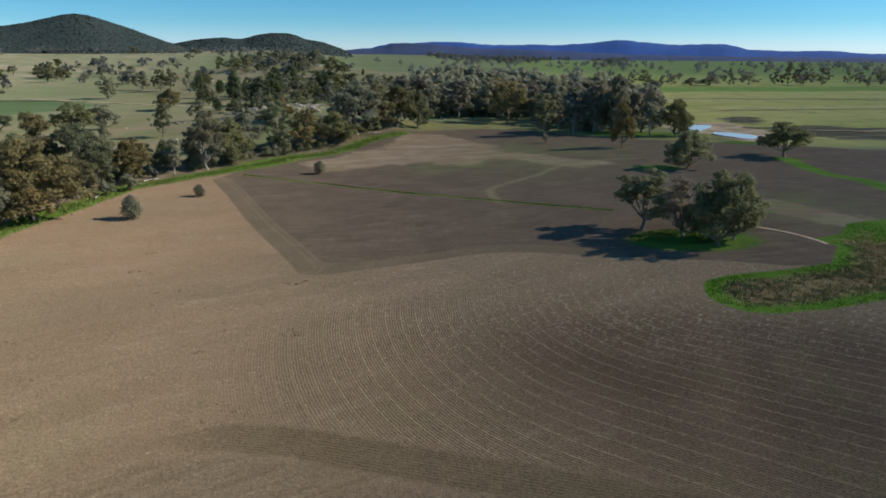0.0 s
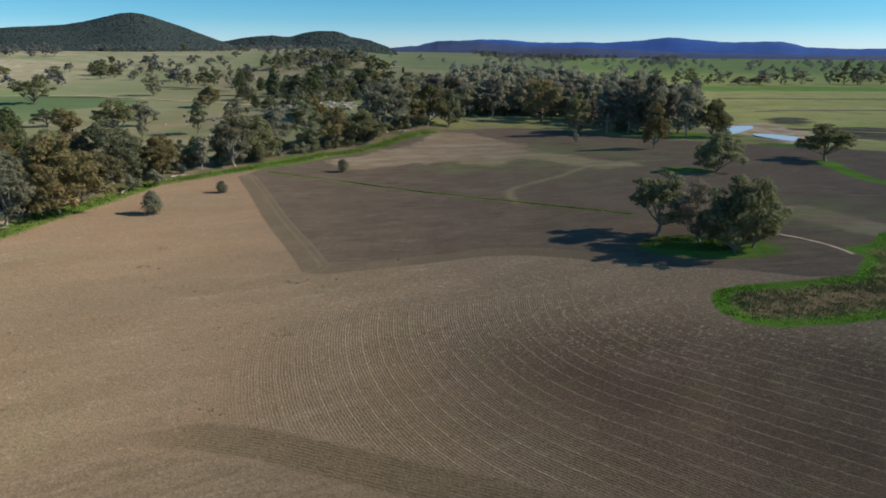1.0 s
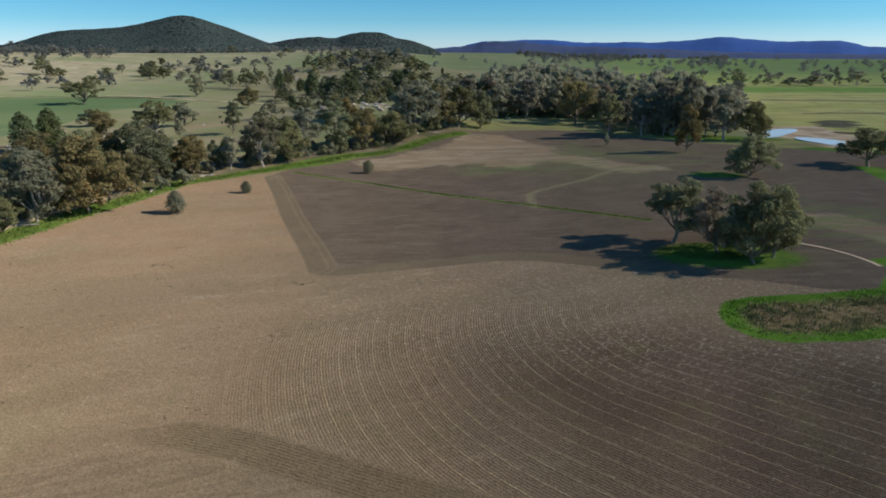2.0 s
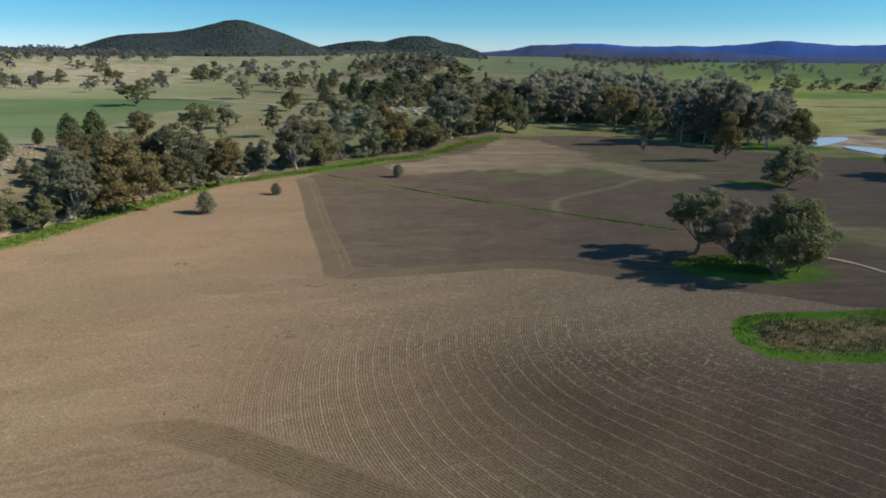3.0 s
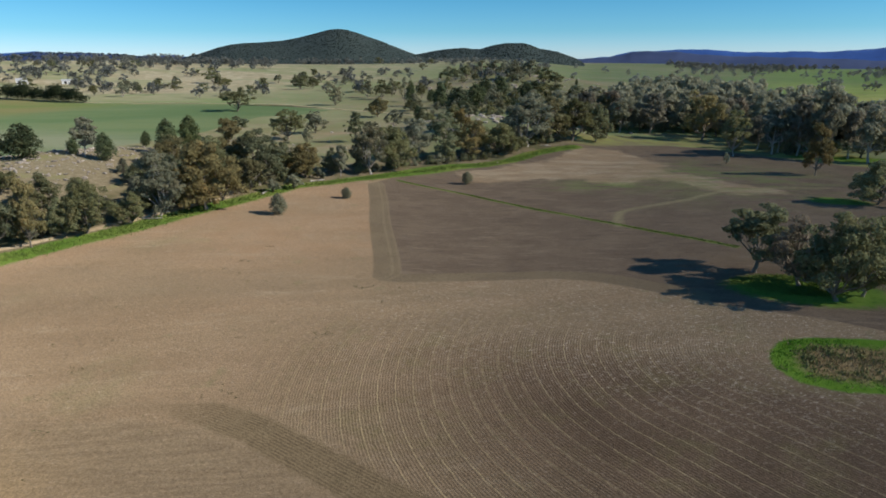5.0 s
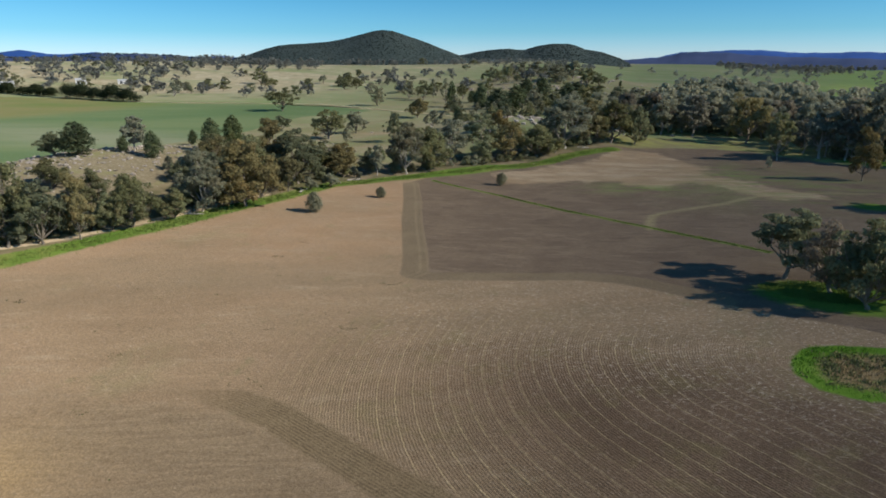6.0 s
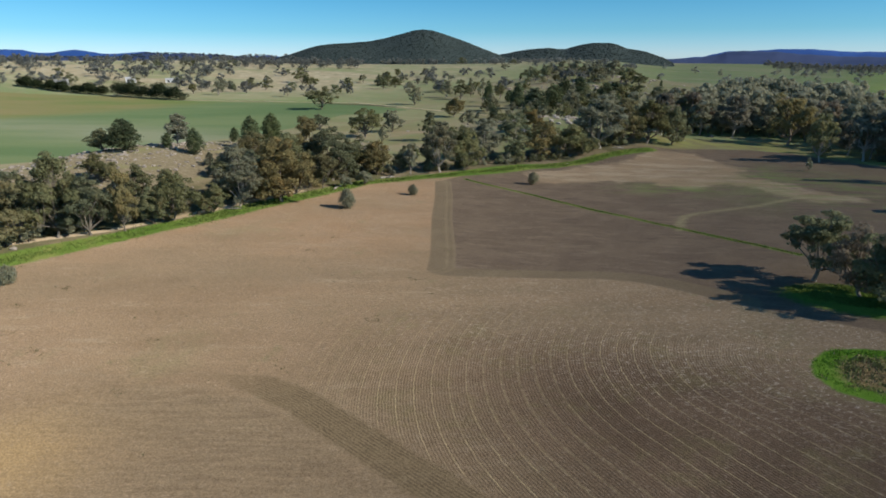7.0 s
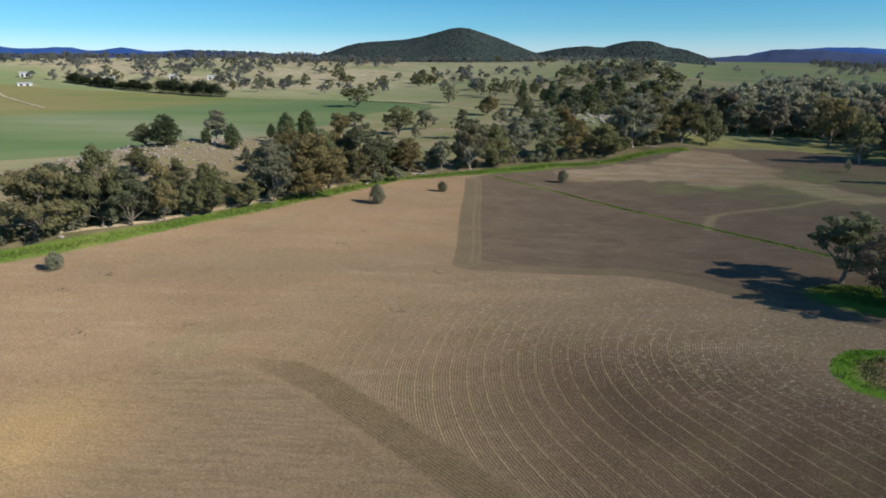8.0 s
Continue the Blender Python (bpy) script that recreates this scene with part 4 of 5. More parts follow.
RISE = [
    ("round", -170.1, 132.1, 7.8, 9.5), ("pine", -162.6, 134.9, 10.6, 10.6), ("pine", -157.8, 147.4, 5.4, 4.1), ("slim", -157.9, 151.8, 11.3, 7.8), ("pine", -147.1, 149.8, 9.0, 6.1),
    ("pine", -221.1, 235.6, 7.4, 4.6), ("pine", -144.4, 172.6, 13.2, 7.5), ("pine", -143.3, 182.1, 14.7, 8.1), ("mid", -220.1, 301.0, 9.8, 13.3), ("fan", -172.0, 280.4, 15.5, 19.2),
    ("fan", -172.9, 307.2, 12.8, 13.8), ("bush", -150.4, 264.7, 7.2, 4.6), ("mid", -130.9, 276.2, 14.3, 10.3), ("round", -176.9, 388.6, 13.4, 14.1),
]
plant_row(RISE, "trees on the stony rise")
PLAIN = [
    ("fan", -299.0, 397.9, 18.0, 23.0), ("fan", -247.6, 452.9, 16.6, 14.2), ("mid", -408.4, 572.4, 14.8, 18.0), ("mid", -254.4, 518.8, 15.8, 13.7), ("mid", -234.4, 507.4, 16.8, 15.3),
    ("mid", -238.9, 535.6, 16.0, 10.7), ("mid", -205.0, 490.8, 19.4, 11.6), ("pine", -184.6, 459.1, 19.9, 8.1), ("mid", -204.2, 523.7, 14.8, 11.2), ("bush", -168.4, 431.0, 11.8, 10.1),
    ("mid", -108.8, 307.4, 8.4, 8.4), ("pine", -157.8, 452.5, 19.6, 11.3), ("mid", -194.9, 559.4, 15.0, 9.7), ("pine", -128.1, 413.6, 18.9, 16.6), ("pine", -131.0, 455.5, 18.9, 16.3),
]
PLAIN_FAR = [
    ("mid", -434.6, 689.4, 17.8, 16.3), ("mid", -431.8, 703.4, 12.7, 14.2), ("mid", -454.3, 701.4, 15.2, 9.1), ("mid", -505.0, 631.9, 13.3, 14.8), ("mid", -512.5, 626.7, 16.3, 8.9),
    ("mid", -500.1, 477.2, 14.6, 14.0), ("mid", -510.4, 509.0, 10.6, 7.9), ("mid", -523.9, 547.0, 11.8, 11.1), ("mid", -569.1, 619.5, 13.1, 12.3), ("mid", -557.8, 670.9, 19.9, 22.3),
    ("mid", -402.7, 634.2, 14.7, 20.0), ("mid", -399.9, 654.8, 11.6, 15.0), ("mid", -397.4, 723.2, 12.5, 8.1), ("mid", -310.1, 596.2, 10.8, 8.4), ("mid", -305.1, 601.0, 10.2, 11.4),
]
FLAT = [
    ("mid", 191.2, 735.6, 16.3, 12.9), ("mid", 209.2, 736.8, 18.5, 21.9), ("mid", 228.8, 749.7, 9.1, 9.1), ("mid", 250.0, 775.6, 10.2, 12.4), ("mid", 319.8, 781.7, 19.6, 16.6),
    ("mid", 344.1, 784.3, 16.1, 24.5), ("mid", 375.5, 787.4, 16.4, 13.2), ("mid", 392.4, 789.2, 26.0, 22.0), ("mid", 407.7, 790.3, 24.6, 25.4), ("mid", 434.5, 792.9, 21.0, 21.0),
    ("mid", 501.5, 854.9, 16.8, 15.0), ("mid", 517.8, 856.8, 15.2, 15.2), ("mid", 524.7, 827.7, 18.4, 19.3), ("bush", 268.7, 764.9, 8.7, 20.3), ("bush", 291.1, 767.3, 10.3, 29.3),
]
for row in (PLAIN, PLAIN_FAR, FLAT):
    plant_row(row, "trees on the plain")
KNOLL = [
    ("pine", -159.1, 562.7, 15.8, 13.7), ("mid", -134.7, 510.2, 14.3, 13.4), ("pine", -146.9, 568.8, 17.5, 13.8), ("mid", -119.8, 501.8, 15.4, 11.2), ("pine", -105.5, 503.6, 16.7, 13.0),
    ("pine", -107.1, 534.6, 16.2, 12.8), ("mid", -110.4, 568.0, 13.5, 11.4), ("mid", -162.8, 670.6, 18.6, 23.6), ("mid", -153.0, 697.2, 20.5, 21.8), ("mid", -192.3, 697.2, 16.9, 22.1),
    ("mid", -215.7, 718.9, 14.9, 18.9), ("mid", -217.7, 675.6, 16.0, 15.4), ("mid", -224.6, 657.9, 15.1, 16.3), ("mid", -131.5, 672.7, 18.5, 20.9), ("mid", -118.4, 668.5, 14.6, 15.8),
]
plant_row(KNOLL, "trees on the knoll")


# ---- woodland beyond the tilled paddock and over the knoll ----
def scatter(seed, count, kinds, where, gap, heights, group, join="", parts=FAR_PARTS, leaf=HAZY_GUM_LEAF):
    """Trees at random places that where() accepts, at least gap metres apart."""
    rng = random.Random(seed)
    done, tries, wood, leaves = [], 0, [], []
    while len(done) < count and tries < 20000:
        tries += 1
        x, y = where(rng)
        if all((x - a) ** 2 + (y - b) ** 2 > gap * gap for a, b in done):
            done.append((x, y))
            kind = rng.choice(kinds)
            if join:
                m = pose(x, y, float(ground_z(x, y)), 0, 0, rng.uniform(0, 360)) @ Matrix.Diagonal([rng.uniform(*heights)] * 3 + [1])
                for store, (v, f) in zip((wood, leaves), parts[rng.randrange(4)]):
                    store.append(triangles((np.asarray(v) @ np.array(m)[:3, :3].T + np.array(m)[:3, 3], f)))
                continue
            plant(kind, rng.randrange(4), x, y, rng.uniform(*heights) * (0.75 if kind == "pine" else 0.4 if kind == "bush" else 1), rng.uniform(0.9, 1.25), group)
    if join:
        me = mesh_of("trees", *joined(wood + leaves), BARK)
        me.materials.append(leaf)
        count_wood = sum(len(f) for _, f in wood)
        me.polygons.foreach_set("material_index", (np.arange(len(me.polygons)) >= count_wood).astype(np.int32))
        tagged(new("distant_trees", me), join, "trees", kind="stuff")


def in_woodland(rng):
    while True:
        x, y = rng.uniform(-70, 130), rng.uniform(304, 640)
        spine = -35 + (y - 320) * 0.10 if y < 520 else -15
        if spine - 10 < x < 118 - abs(y - 400) * 0.35 and not (x > -30 and y < 372 and x < 48) and (x > 48 or y > 325):
            return x, y


def wood_front(rng):
    while True:
        x, y = in_woodland(rng)
        if y < 405:
            return x, y


def wood_depth(rng):
    while True:
        x, y = in_woodland(rng)
        if y > 405:
            return x, y


def on_knoll(rng):
    a, d = rng.uniform(0, 2 * math.pi), rng.gauss(0, 1)
    return -195 + 58 * d * math.cos(a), 715 + 80 * d * math.sin(a)


def on_slope(rng):
    t = rng.random()
    return -55 - 95 * rng.random() - 40 * t, 325 + 200 * t


def behind_woodland(rng):
    y = rng.uniform(415, 570)
    return rng.uniform(-118, -45) - 0.1 * (y - 480), y


def behind_creek(rng):
    t = rng.random()
    x, y = np.interp(t, [0, 0.5, 1], [-126, -118, -70]), np.interp(t, [0, 0.5, 1], [95, 190, 320])
    return float(x) - rng.uniform(2, 16), float(y) + rng.uniform(-8, 14)


scatter(1, 74, ["slim", "slim", "mid", "slim"], wood_front, 6.2, (16, 24), "woodland trees")
scatter(22, 120, [""], wood_depth, 6.0, (17, 25), "", "grey-green gum woodland behind the front trees", WOOD_PARTS, WOOD_LEAF)
scatter(21, 55, ["bush"], in_woodland, 4.5, (8, 17), "woodland shrubs")
scatter(2, 46, ["mid", "pine", "mid", "far"], on_knoll, 8, (6, 10), "trees on the knoll")
scatter(3, 30, ["mid", "pine", "mid", "bush"], on_slope, 9, (9, 14), "trees on the knoll")
scatter(17, 36, ["mid", "mid", "far", "pine"], behind_woodland, 7, (10, 15), "woodland trees")
scatter(4, 22, ["mid", "round", "bush", "pine"], behind_creek, 8, (7, 12), "trees behind the creek")


def along_creek(rng):
    t = rng.random()
    k = [p for p in VERGE if p[1] > 55]
    n = min(int(t * (len(k) - 1)), len(k) - 2)
    u = rng.random()
    x, y = k[n][0] + (k[n + 1][0] - k[n][0]) * u, k[n][1] + (k[n + 1][1] - k[n][1]) * u
    return x - rng.uniform(7, 13), y + rng.uniform(1, 5)


scatter(9, 95, ["bush"], along_creek, 2.6, (6, 12), "creek shrubs")


# ---- open plain with scattered trees ----
def on_left_plain(rng):
    while True:
        d, a = rng.uniform(640, 1300), radians(rng.uniform(-66, -14))
        x, y = 15 + d * math.sin(a), 5 + d * math.cos(a)
        lump = noise.noise((x * 0.008, y * 0.008, 0.0))
        if inside_distance(np.array([x]), np.array([y]), CROP)[0] < -12 and lump > rng.uniform(-0.2, 0.5):
            return x, y


def on_right_plain(rng):
    while True:
        d, a = rng.gauss(960, 70), radians(rng.uniform(9, 36))
        x, y = 15 + d * math.sin(a), 5 + d * math.cos(a)
        if noise.noise((x * 0.02, y * 0.01, 3.0)) > rng.uniform(-0.3, 0.25):
            return x, y


def far_middle(rng):
    d, a = rng.uniform(760, 1500), radians(rng.uniform(-14, 12))
    return 15 + d * math.sin(a), 5 + d * math.cos(a)


scatter(5, 45, ["far"], on_left_plain, 10, (9, 14), "scattered plain trees")
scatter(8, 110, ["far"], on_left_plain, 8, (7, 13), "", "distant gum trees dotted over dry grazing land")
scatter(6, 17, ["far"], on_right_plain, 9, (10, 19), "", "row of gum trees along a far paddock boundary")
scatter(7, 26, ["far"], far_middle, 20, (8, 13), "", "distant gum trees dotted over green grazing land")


def far_left(rng):
    while True:
        d, a = rng.uniform(900, 1750), radians(rng.uniform(-72, -36))
        x, y = 15 + d * math.sin(a), 5 + d * math.cos(a)
        if noise.noise((x * 0.006, y * 0.006, 5.0)) > rng.uniform(-0.25, 0.3) and inside_distance(np.array([x]), np.array([y]), CROP)[0] < -15:
            return x, y


def far_right(rng):
    while True:
        d, a = rng.uniform(1250, 2500), radians(rng.uniform(-2, 40))
        x, y = 15 + d * math.sin(a), 5 + d * math.cos(a)
        if noise.noise((x * 0.004, y * 0.004, 7.0)) > rng.uniform(-0.1, 0.3):
            return x, y


def ridge_foot(rng):
    while True:
        d, a = rng.uniform(1900, 2700), radians(rng.uniform(-3, 14))
        x, y = 15 + d * math.sin(a), 5 + d * math.cos(a)
        if noise.noise((x * 0.004, y * 0.003, 2.0)) > rng.uniform(-0.1, 0.25):
            return x, y


def hill_foot(rng):
    d, a = rng.uniform(1190, 1330), radians(rng.uniform(-46, -12))
    return 15 + d * math.sin(a), 5 + d * math.cos(a)


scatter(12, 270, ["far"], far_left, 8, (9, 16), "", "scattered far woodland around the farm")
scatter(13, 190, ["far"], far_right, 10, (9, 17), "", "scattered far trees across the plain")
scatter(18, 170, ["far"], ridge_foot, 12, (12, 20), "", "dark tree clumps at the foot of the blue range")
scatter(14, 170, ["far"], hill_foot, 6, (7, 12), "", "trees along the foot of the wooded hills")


# ---- farm tracks and drains ----
def ribbon(name, pts, half, lift, mat, label, category, step=9.0):
    """A strip laid over the ground, with a ragged edge."""
    rng = np.random.default_rng(len(pts) + int(half * 10))
    k = np.array(pts, float)
    s = np.concatenate([[0], np.cumsum(np.hypot(*np.diff(k, axis=0).T))])
    at = np.arange(0, s[-1], step)
    x, y = np.interp(at, s, k[:, 0]), np.interp(at, s, k[:, 1])
    dx, dy = np.gradient(x), np.gradient(y)
    n = np.hypot(dx, dy)
    wob = rng.normal(0, half * 0.35, len(at))
    rows = []
    for side in (-1, 1):
        w = side * half * rng.uniform(0.6, 1.3, len(at)) + wob
        px, py = x - dy / n * w, y + dx / n * w
        rows.append(np.stack([px, py, ground_z(px, py) + lift], -1))
    return tagged(new(name, mesh_of(name, np.concatenate(rows), grid_faces(len(at), 2), mat, True)), label, category, kind="structure")


TRACK_SOIL = plain_material("pale_track_soil", (0.46, 0.38, 0.22), (0.58, 0.49, 0.30), 0.05)
DRAIN_AND_SHADE = plain_material("drain_bank_and_shade", (0.13, 0.11, 0.06), (0.19, 0.16, 0.09), 0.05)
ribbon("farm_track", [(-930, 400), (-725, 332), (-530, 277)], 1.6, 0.25, TRACK_SOIL, "pale dirt track across the crop", "track")
ribbon("farm_track", [(-610, 431), (-474, 418), (-370, 438), (-296, 447), (-222, 424), (-150, 402)], 1.3, 0.25, TRACK_SOIL, "pale dirt track along the crop edge", "track")
PALE_SOIL = plain_material("pale_trodden_soil", (0.27, 0.21, 0.15), (0.36, 0.285, 0.205), 0.4)
ribbon("stock_trail", [(55, 132.5), (58.3, 129.2), (62.2, 126), (65.4, 121.6), (67.3, 116)], 0.42, 0.13, PALE_SOIL, "pale trodden trail across tilled soil", "trail", 2.0)
# no drain here: dark strip painted for a bank lying in shade
ribbon("drain", [(-332, 434), (-285, 437), (-243, 430)], 1.6, 0.3, DRAIN_AND_SHADE, "dark strip for the shaded bank along the crop edge", "drain")
ribbon("drain", [(175, 548), (260, 552), (345, 551), (470, 560)], 2.6, 0.3, DRAIN_AND_SHADE, "dark drain bank across the grassy flat", "drain")
ribbon("drain", [(165, 436), (215, 446), (286, 458), (420, 480)], 2.2, 0.3, DRAIN_AND_SHADE, "dark drain bank across the grassy flat", "drain")
ribbon("drain", [(146, 338), (175, 322), (215, 318), (290, 330)], 2.6, 0.4, DRAIN_AND_SHADE, "dark muddy drain leading to the pond", "drain")


# ---- hedges and farm sheds ----
def build_hedge(ax, ay, bx, by, h, label):
    rng = np.random.default_rng(int(abs(ax)))
    n = int(math.hypot(bx - ax, by - ay) / 2.2)
    t = np.arange(n) / (n - 1)
    c = np.stack([ax + (bx - ax) * t, ay + (by - ay) * t, np.zeros(n)], 1) + rng.normal(0, 0.8, (n, 3)) * (1, 1, 0)
    size = h * 0.5 * (0.78 + 0.22 * np.sin(np.arange(n) * 0.55 + rng.uniform(0, 6)) + 0.14 * np.sin(np.arange(n) * 0.21)) * rng.uniform(0.8, 1.1, n)
    c[:, 2] = ground_z(c[:, 0], c[:, 1]) + size * 0.95
    hedge = new("hedge")
    v, f = leaf_cards(rng, c, size, n * 240, 0.62, 1.0)
    new("foliage", mesh_of("foliage", v, f, HEDGE_LEAF)).parent = hedge
    return tagged(hedge, label, "hedge")


build_hedge(-800, 442, -622, 434, 11, "long clipped dark green windbreak hedge by the farm")
build_hedge(-600, 431, -478, 418, 13.5, "tall dark green windbreak hedge beside the crop")

WHITE_IRON = plain_material("white_iron", (0.70, 0.70, 0.68), (0.80, 0.80, 0.78), 0.3, 0.5, 0.1)
ROOF_IRON = plain_material("grey_roof_iron", (0.42, 0.43, 0.44), (0.55, 0.55, 0.55), 0.3, 0.4, 0.1)
DARK_OPENING = plain_material("shadowed_opening", (0.03, 0.03, 0.03), (0.05, 0.05, 0.05), 0.5)


def box(x0, y0, z0, x1, y1, z1):
    v = [(x, y, z) for z in (z0, z1) for y in (y0, y1) for x in (x0, x1)]
    return np.array(v, float), [(0, 1, 5, 4), (1, 3, 7, 5), (3, 2, 6, 7), (2, 0, 4, 6), (4, 5, 7, 6), (0, 2, 3, 1)]


def build_shed(x, y, turn, length, width, height, label):
    shed = new("farm_shed")
    shed.matrix_basis = pose(x, y, float(ground_z(x, y)), 0, 0, turn)
    a, b = length / 2, width / 2
    walls = new("walls", mesh_of("walls", *box(-a, -b, -0.3, a, b, height), WHITE_IRON))
    walls.parent = shed
    over, rise = 0.5, width * 0.22
    v = [(sx * (a + over), sy * (b + over), height) for sx in (-1, 1) for sy in (-1, 1)] + [(-a - over, 0, height + rise), (a + over, 0, height + rise)]
    v += [(px, py, pz + 0.15) for px, py, pz in v]
    roof = [(6, 8, 11, 10), (7, 10, 11, 9), (0, 4, 5, 2), (1, 3, 5, 4), (0, 2, 8, 6), (1, 7, 9, 3), (0, 6, 10, 4), (4, 10, 7, 1), (2, 5, 11, 8), (5, 3, 9, 11)]
    new("roof", mesh_of("roof", v, roof, ROOF_IRON)).parent = shed
    # near-black panels stand in for the shade inside open doorways
    for px in (-a * 0.5, a * 0.35):
        new("doorway_shade", mesh_of("doorway_shade", *box(px - 1.4, -b - 0.05, 0, px + 1.4, -b + 0.05, height * 0.8), DARK_OPENING)).parent = walls
    return tagged(shed, label, "shed", "farm sheds")


build_shed(-886, 433, 62, 12, 8, 4.5, "white farm building among trees")
build_shed(-803, 392, 62, 15, 5, 2.6, "long low white shed at the field edge")
build_shed(-761, 470, 62, 16, 8, 5.0, "white iron farm shed at the end of a hedge")
build_shed(-727, 540, 55, 12, 8, 5.0, "white farmhouse with grey roof behind a hedge")
build_shed(-692, 574, 50, 15, 7, 3.8, "pale iron shed on the dry plain")


# ---- rocks ----
def rock_piece(rng, x, y, z, r):
    bm = bmesh.new()
    bmesh.ops.create_icosphere(bm, subdivisions=1, radius=1)
    v = np.array([p.co for p in bm.verts])
    f = np.array([[p.index for p in face.verts] for face in bm.faces])
    bm.free()
    v = v * rng.uniform(0.65, 1.25, (len(v), 1)) * r * rng.uniform((0.8, 0.6, 0.4), (1.4, 1.1, 0.75))
    a = rng.uniform(0, 6.28)
    v = v @ np.array([[math.cos(a), math.sin(a), 0], [-math.sin(a), math.cos(a), 0], [0, 0, 1]])
    return v + (x, y, z + r * 0.12), f


def build_rocks(name, seed, count, where, size, label):
    rng = np.random.default_rng(seed)
    pieces = []
    for _ in range(count):
        x, y = where(rng)
        pieces.append(rock_piece(rng, x, y, float(ground_z(x, y)), size[0] + (size[1] - size[0]) * rng.random() ** 3))
    return tagged(new(name, mesh_of(name, *joined(pieces), ROCK)), label, "rocks", kind="stuff")


build_rocks("scattered_rocks", 5, 1500, lambda r: (-160 + r.normal(0, 15), 128 + r.normal(0, 36)), (0.14, 0.95), "pale granite rocks strewn over a dry rise")
build_rocks("scattered_rocks", 6, 260, lambda r: (-85 + r.normal(0, 26), 335 + r.normal(0, 30)), (0.4, 2.2), "pale granite outcrop between trees")
build_rocks("scattered_rocks", 7, 260, lambda r: (-165 + r.normal(0, 45), 690 + r.normal(0, 70)), (0.6, 3.0), "granite boulders on the wooded knoll")
build_rocks("scattered_rocks", 8, 90, lambda r: (-150 + r.normal(0, 25), 255 + r.normal(0, 40)), (0.3, 1.2), "granite rocks among dry grass")
for x, y, r in ((-74, 305, 2.4), (-69, 307, 2.0), (-79, 308, 2.2), (-73, 313, 2.8), (-81, 322, 2.4), (-78, 316, 1.8), (-84, 327, 2.2), (-70, 317, 1.6), (-76, 329, 2.0)):
    v, f = rock_piece(np.random.default_rng(int(x * 7) % 99), x, y, float(ground_z(x, y)), r * 0.62)
    tagged(new("boulder", mesh_of("boulder", v, f, PALE_ROCK)), "large pale granite boulder on the wooded slope", "boulder", "boulders")


# ---- grass, reeds and stubble clumps ----
def build_tufts(name, seed, places, blades, height, spread, mats, label):
    """Tufts of narrow bent blades."""
    rng = np.random.default_rng(seed)
    x, y = places
    n = len(x) * blades
    bx, by = np.repeat(x, blades) + rng.normal(0, spread, n), np.repeat(y, blades) + rng.normal(0, spread, n)
    bz = ground_z(bx, by) - 0.05
    a, h = rng.uniform(0, 6.28, n), height * rng.uniform(0.5, 1.2, n)
    w, lean = 0.16 * h + 0.03, rng.uniform(0.1, 0.55, n) * h
    cx, cy = np.cos(a), np.sin(a)
    p0 = np.stack([bx - cy * w, by + cx * w, bz], -1)
    p1 = np.stack([bx + cy * w, by - cx * w, bz], -1)
    p2 = np.stack([bx + cx * lean, by + cy * lean, bz + h], -1)
    v = np.stack([p0, p1, p2], 1).reshape(-1, 3)
    return tagged(new(name, mesh_of(name, v, np.arange(n * 3).reshape(-1, 3), mats)), label, "grass", kind="stuff")


GREEN_BLADE = island_material("green_blade", (0.120, 0.245, 0.024), (0.210, 0.355, 0.045))
DRY_BLADE = island_material("dry_reed_blade", (0.25, 0.195, 0.105), (0.42, 0.325, 0.180))
VERGE_BLADE = island_material("verge_blade", (0.092, 0.148, 0.026), (0.165, 0.212, 0.050))
TUSSOCK_BLADE = island_material("tussock_blade", (0.150, 0.175, 0.060), (0.275, 0.275, 0.120))
WEED = island_material("weed_blade", (0.06, 0.075, 0.03), (0.14, 0.15, 0.06))
rng = np.random.default_rng(21)
x, y = rng.uniform(33, 112, 16000), rng.uniform(83, 138, 16000)
d = inside_distance(x, y, REED)
heart = (d > 2.9 + rng.normal(0, 0.8, len(x))) & (x < 82) & (y < 118)
pick = heart & (rng.random(len(x)) < 0.8)
build_tufts("reeds", 31, (x[pick], y[pick]), 10, 0.26, 0.42, DRY_BLADE, "dry brown reeds filling a wet hollow")
pick = heart & (rng.random(len(x)) < 0.16 + 0.3 * (d < 5.5))
build_tufts("tussocks", 37, (x[pick], y[pick]), 14, 0.42, 0.34, TUSSOCK_BLADE, "dark green tussocks among dry reeds")
pick = (d > 0.15) & ~heart
build_tufts("reed_bed_grass", 32, (x[pick], y[pick]), 7, 0.26, 0.34, GREEN_BLADE, "bright green grass round the reed bed")
t = rng.random(7000)
k = np.array(VERGE)
s = np.concatenate([[0], np.cumsum(np.hypot(*np.diff(k, axis=0).T))])
s /= s[-1]
vx, vy = np.interp(t, s, k[:, 0]) + rng.normal(0, 1.8, len(t)), np.interp(t, s, k[:, 1]) + rng.normal(0, 1.8, len(t))
build_tufts("verge_grass", 33, (vx, vy), 4, 0.4, 0.35, VERGE_BLADE, "bright green grass verge along the paddock edge")
k = np.array(GRASS_LINE)
t = rng.random(1500)
s = np.concatenate([[0], np.cumsum(np.hypot(*np.diff(k, axis=0).T))])
s /= s[-1]
build_tufts("dividing_grass", 34, (np.interp(t, s, k[:, 0]) + rng.normal(0, 0.3, len(t)), np.interp(t, s, k[:, 1]) + rng.normal(0, 0.3, len(t))), 4, 0.3, 0.2, VERGE_BLADE, "thin line of grass dividing tilled paddocks")
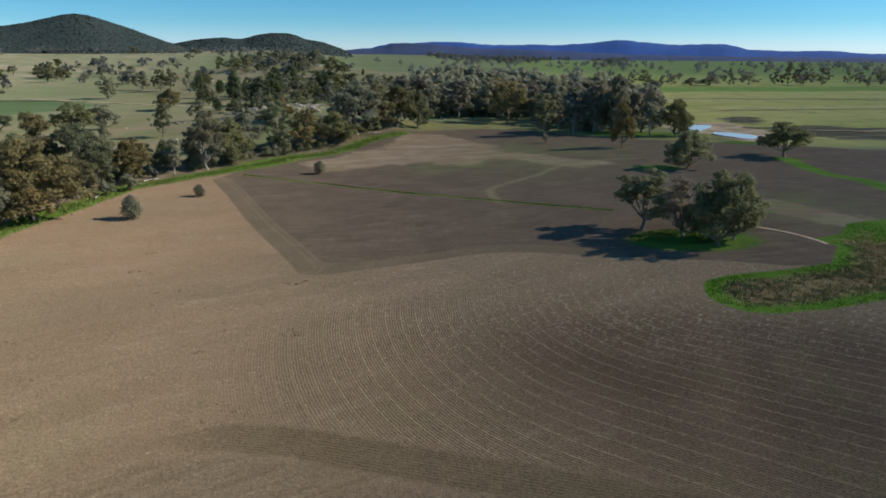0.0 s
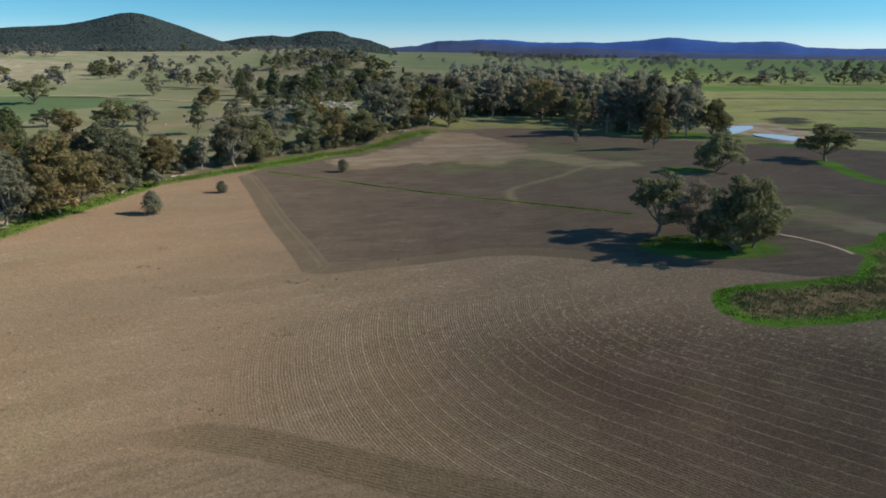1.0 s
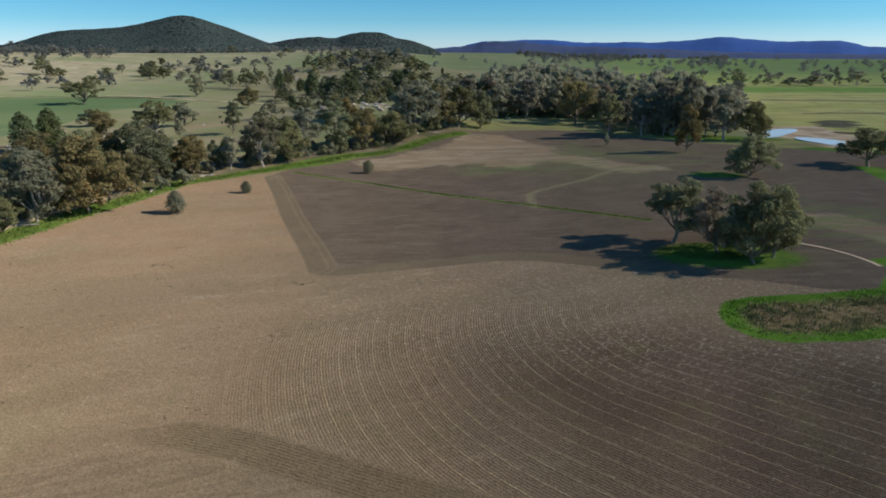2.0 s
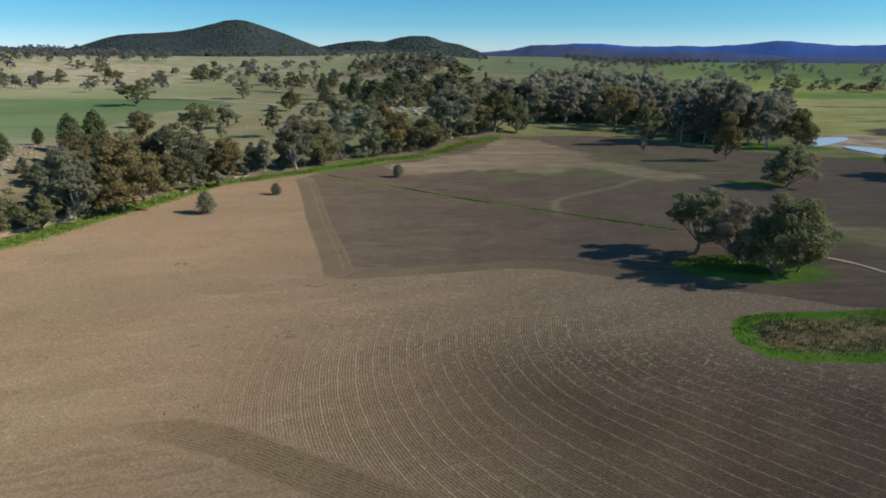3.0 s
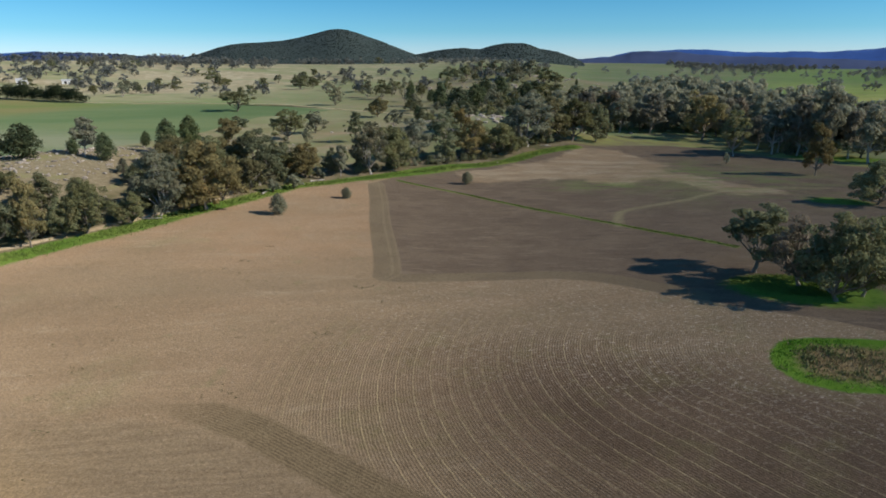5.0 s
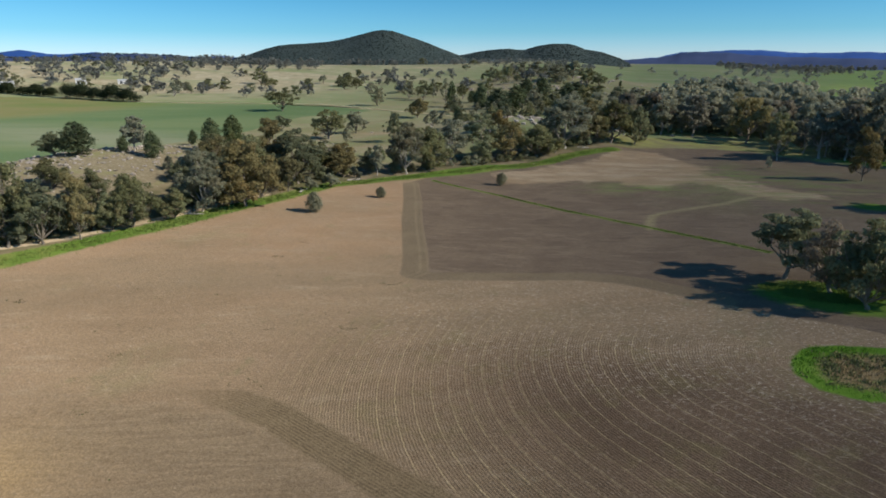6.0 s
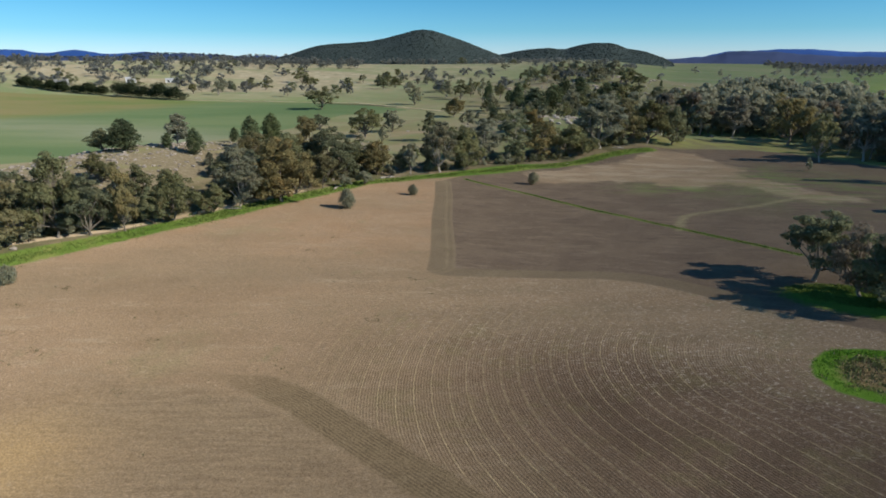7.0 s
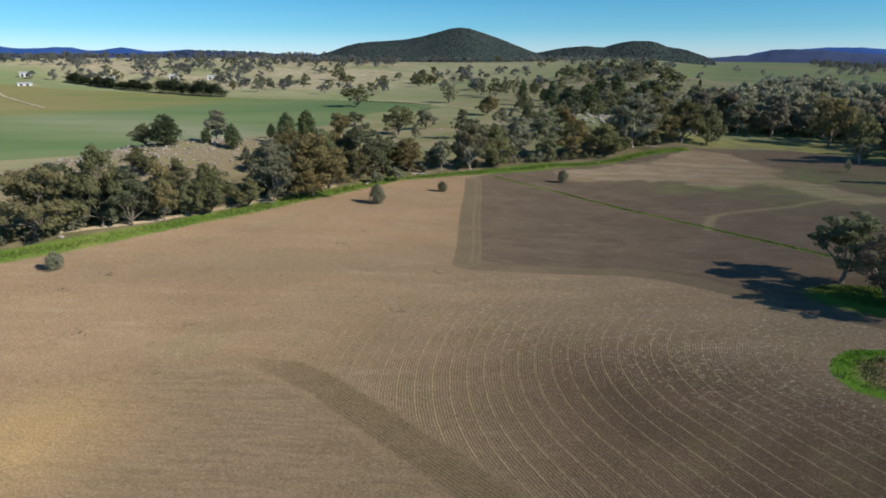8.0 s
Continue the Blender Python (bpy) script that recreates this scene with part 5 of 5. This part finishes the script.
build_tufts("tree_grass", 35, (40 + 9 * np.sqrt(rng.random(2200)) * np.cos(np.arange(2200) * 2.4), 123 + 5.4 * np.sqrt(rng.random(2200)) * np.sin(np.arange(2200) * 2.4)), 4, 0.3, 0.3, VERGE_BLADE, "green grass under the paddock trees")
build_tufts("weeds", 36, (np.concatenate([rng.uniform(-90, -15, 230), np.repeat(rng.uniform(-85, -25, 14), 9) + rng.normal(0, 0.9, 126)]), np.concatenate([rng.uniform(40, 140, 230), np.repeat(rng.uniform(45, 130, 14), 9) + rng.normal(0, 0.5, 126)])), 8, 0.14, 0.22, WEED, "small dark weeds scattered on stubble")


# ---- fallen timber under the creek trees ----
def build_log(x, y, turn, length, r, seed):
    rng = np.random.default_rng(seed)
    t = np.linspace(-0.5, 0.5, 6)
    line = np.stack([t * length, 0.06 * length * np.sin(t * 4 + seed), r * 0.8 + 0.02 * length * np.abs(t)], -1)
    log = new("fallen_log")
    log.matrix_basis = pose(x, y, float(ground_z(x, y)), 0, 0, turn)
    new("stem", mesh_of("stem", *tube(line, r * np.linspace(1.1, 0.55, 6), 8), PALE_BARK, True)).parent = log
    for k in range(2):
        a = line[2 + k]
        tip = a + np.array([rng.uniform(0.3, 1.0), rng.choice([-1, 1]) * rng.uniform(0.8, 1.5), rng.uniform(0.2, 0.9)]) * r * 4
        new("branch", mesh_of("branch", *tube([a, (a + tip) / 2 + rng.normal(0, 0.1, 3), tip], [r * 0.45, r * 0.3, r * 0.12], 6), PALE_BARK, True)).parent = log
    return tagged(log, "bleached fallen tree trunk lying in dry grass", "log", "fallen logs")


LOGS = [(-103, 123.5, 20, 5), (-98, 163, 100, 6), (-95, 187, 60, 5), (-69, 255, 30, 6), (-40, 287, 10, 5), (-120, 150, 70, 6), (-108, 186, 130, 5), (-112, 205, 40, 7), (-132, 240, 15, 6), (-122, 100, 80, 5)]
for n, (x, y, turn, length) in enumerate(LOGS):
    build_log(x, y, turn, length, 0.24 + 0.03 * (n % 3), n)
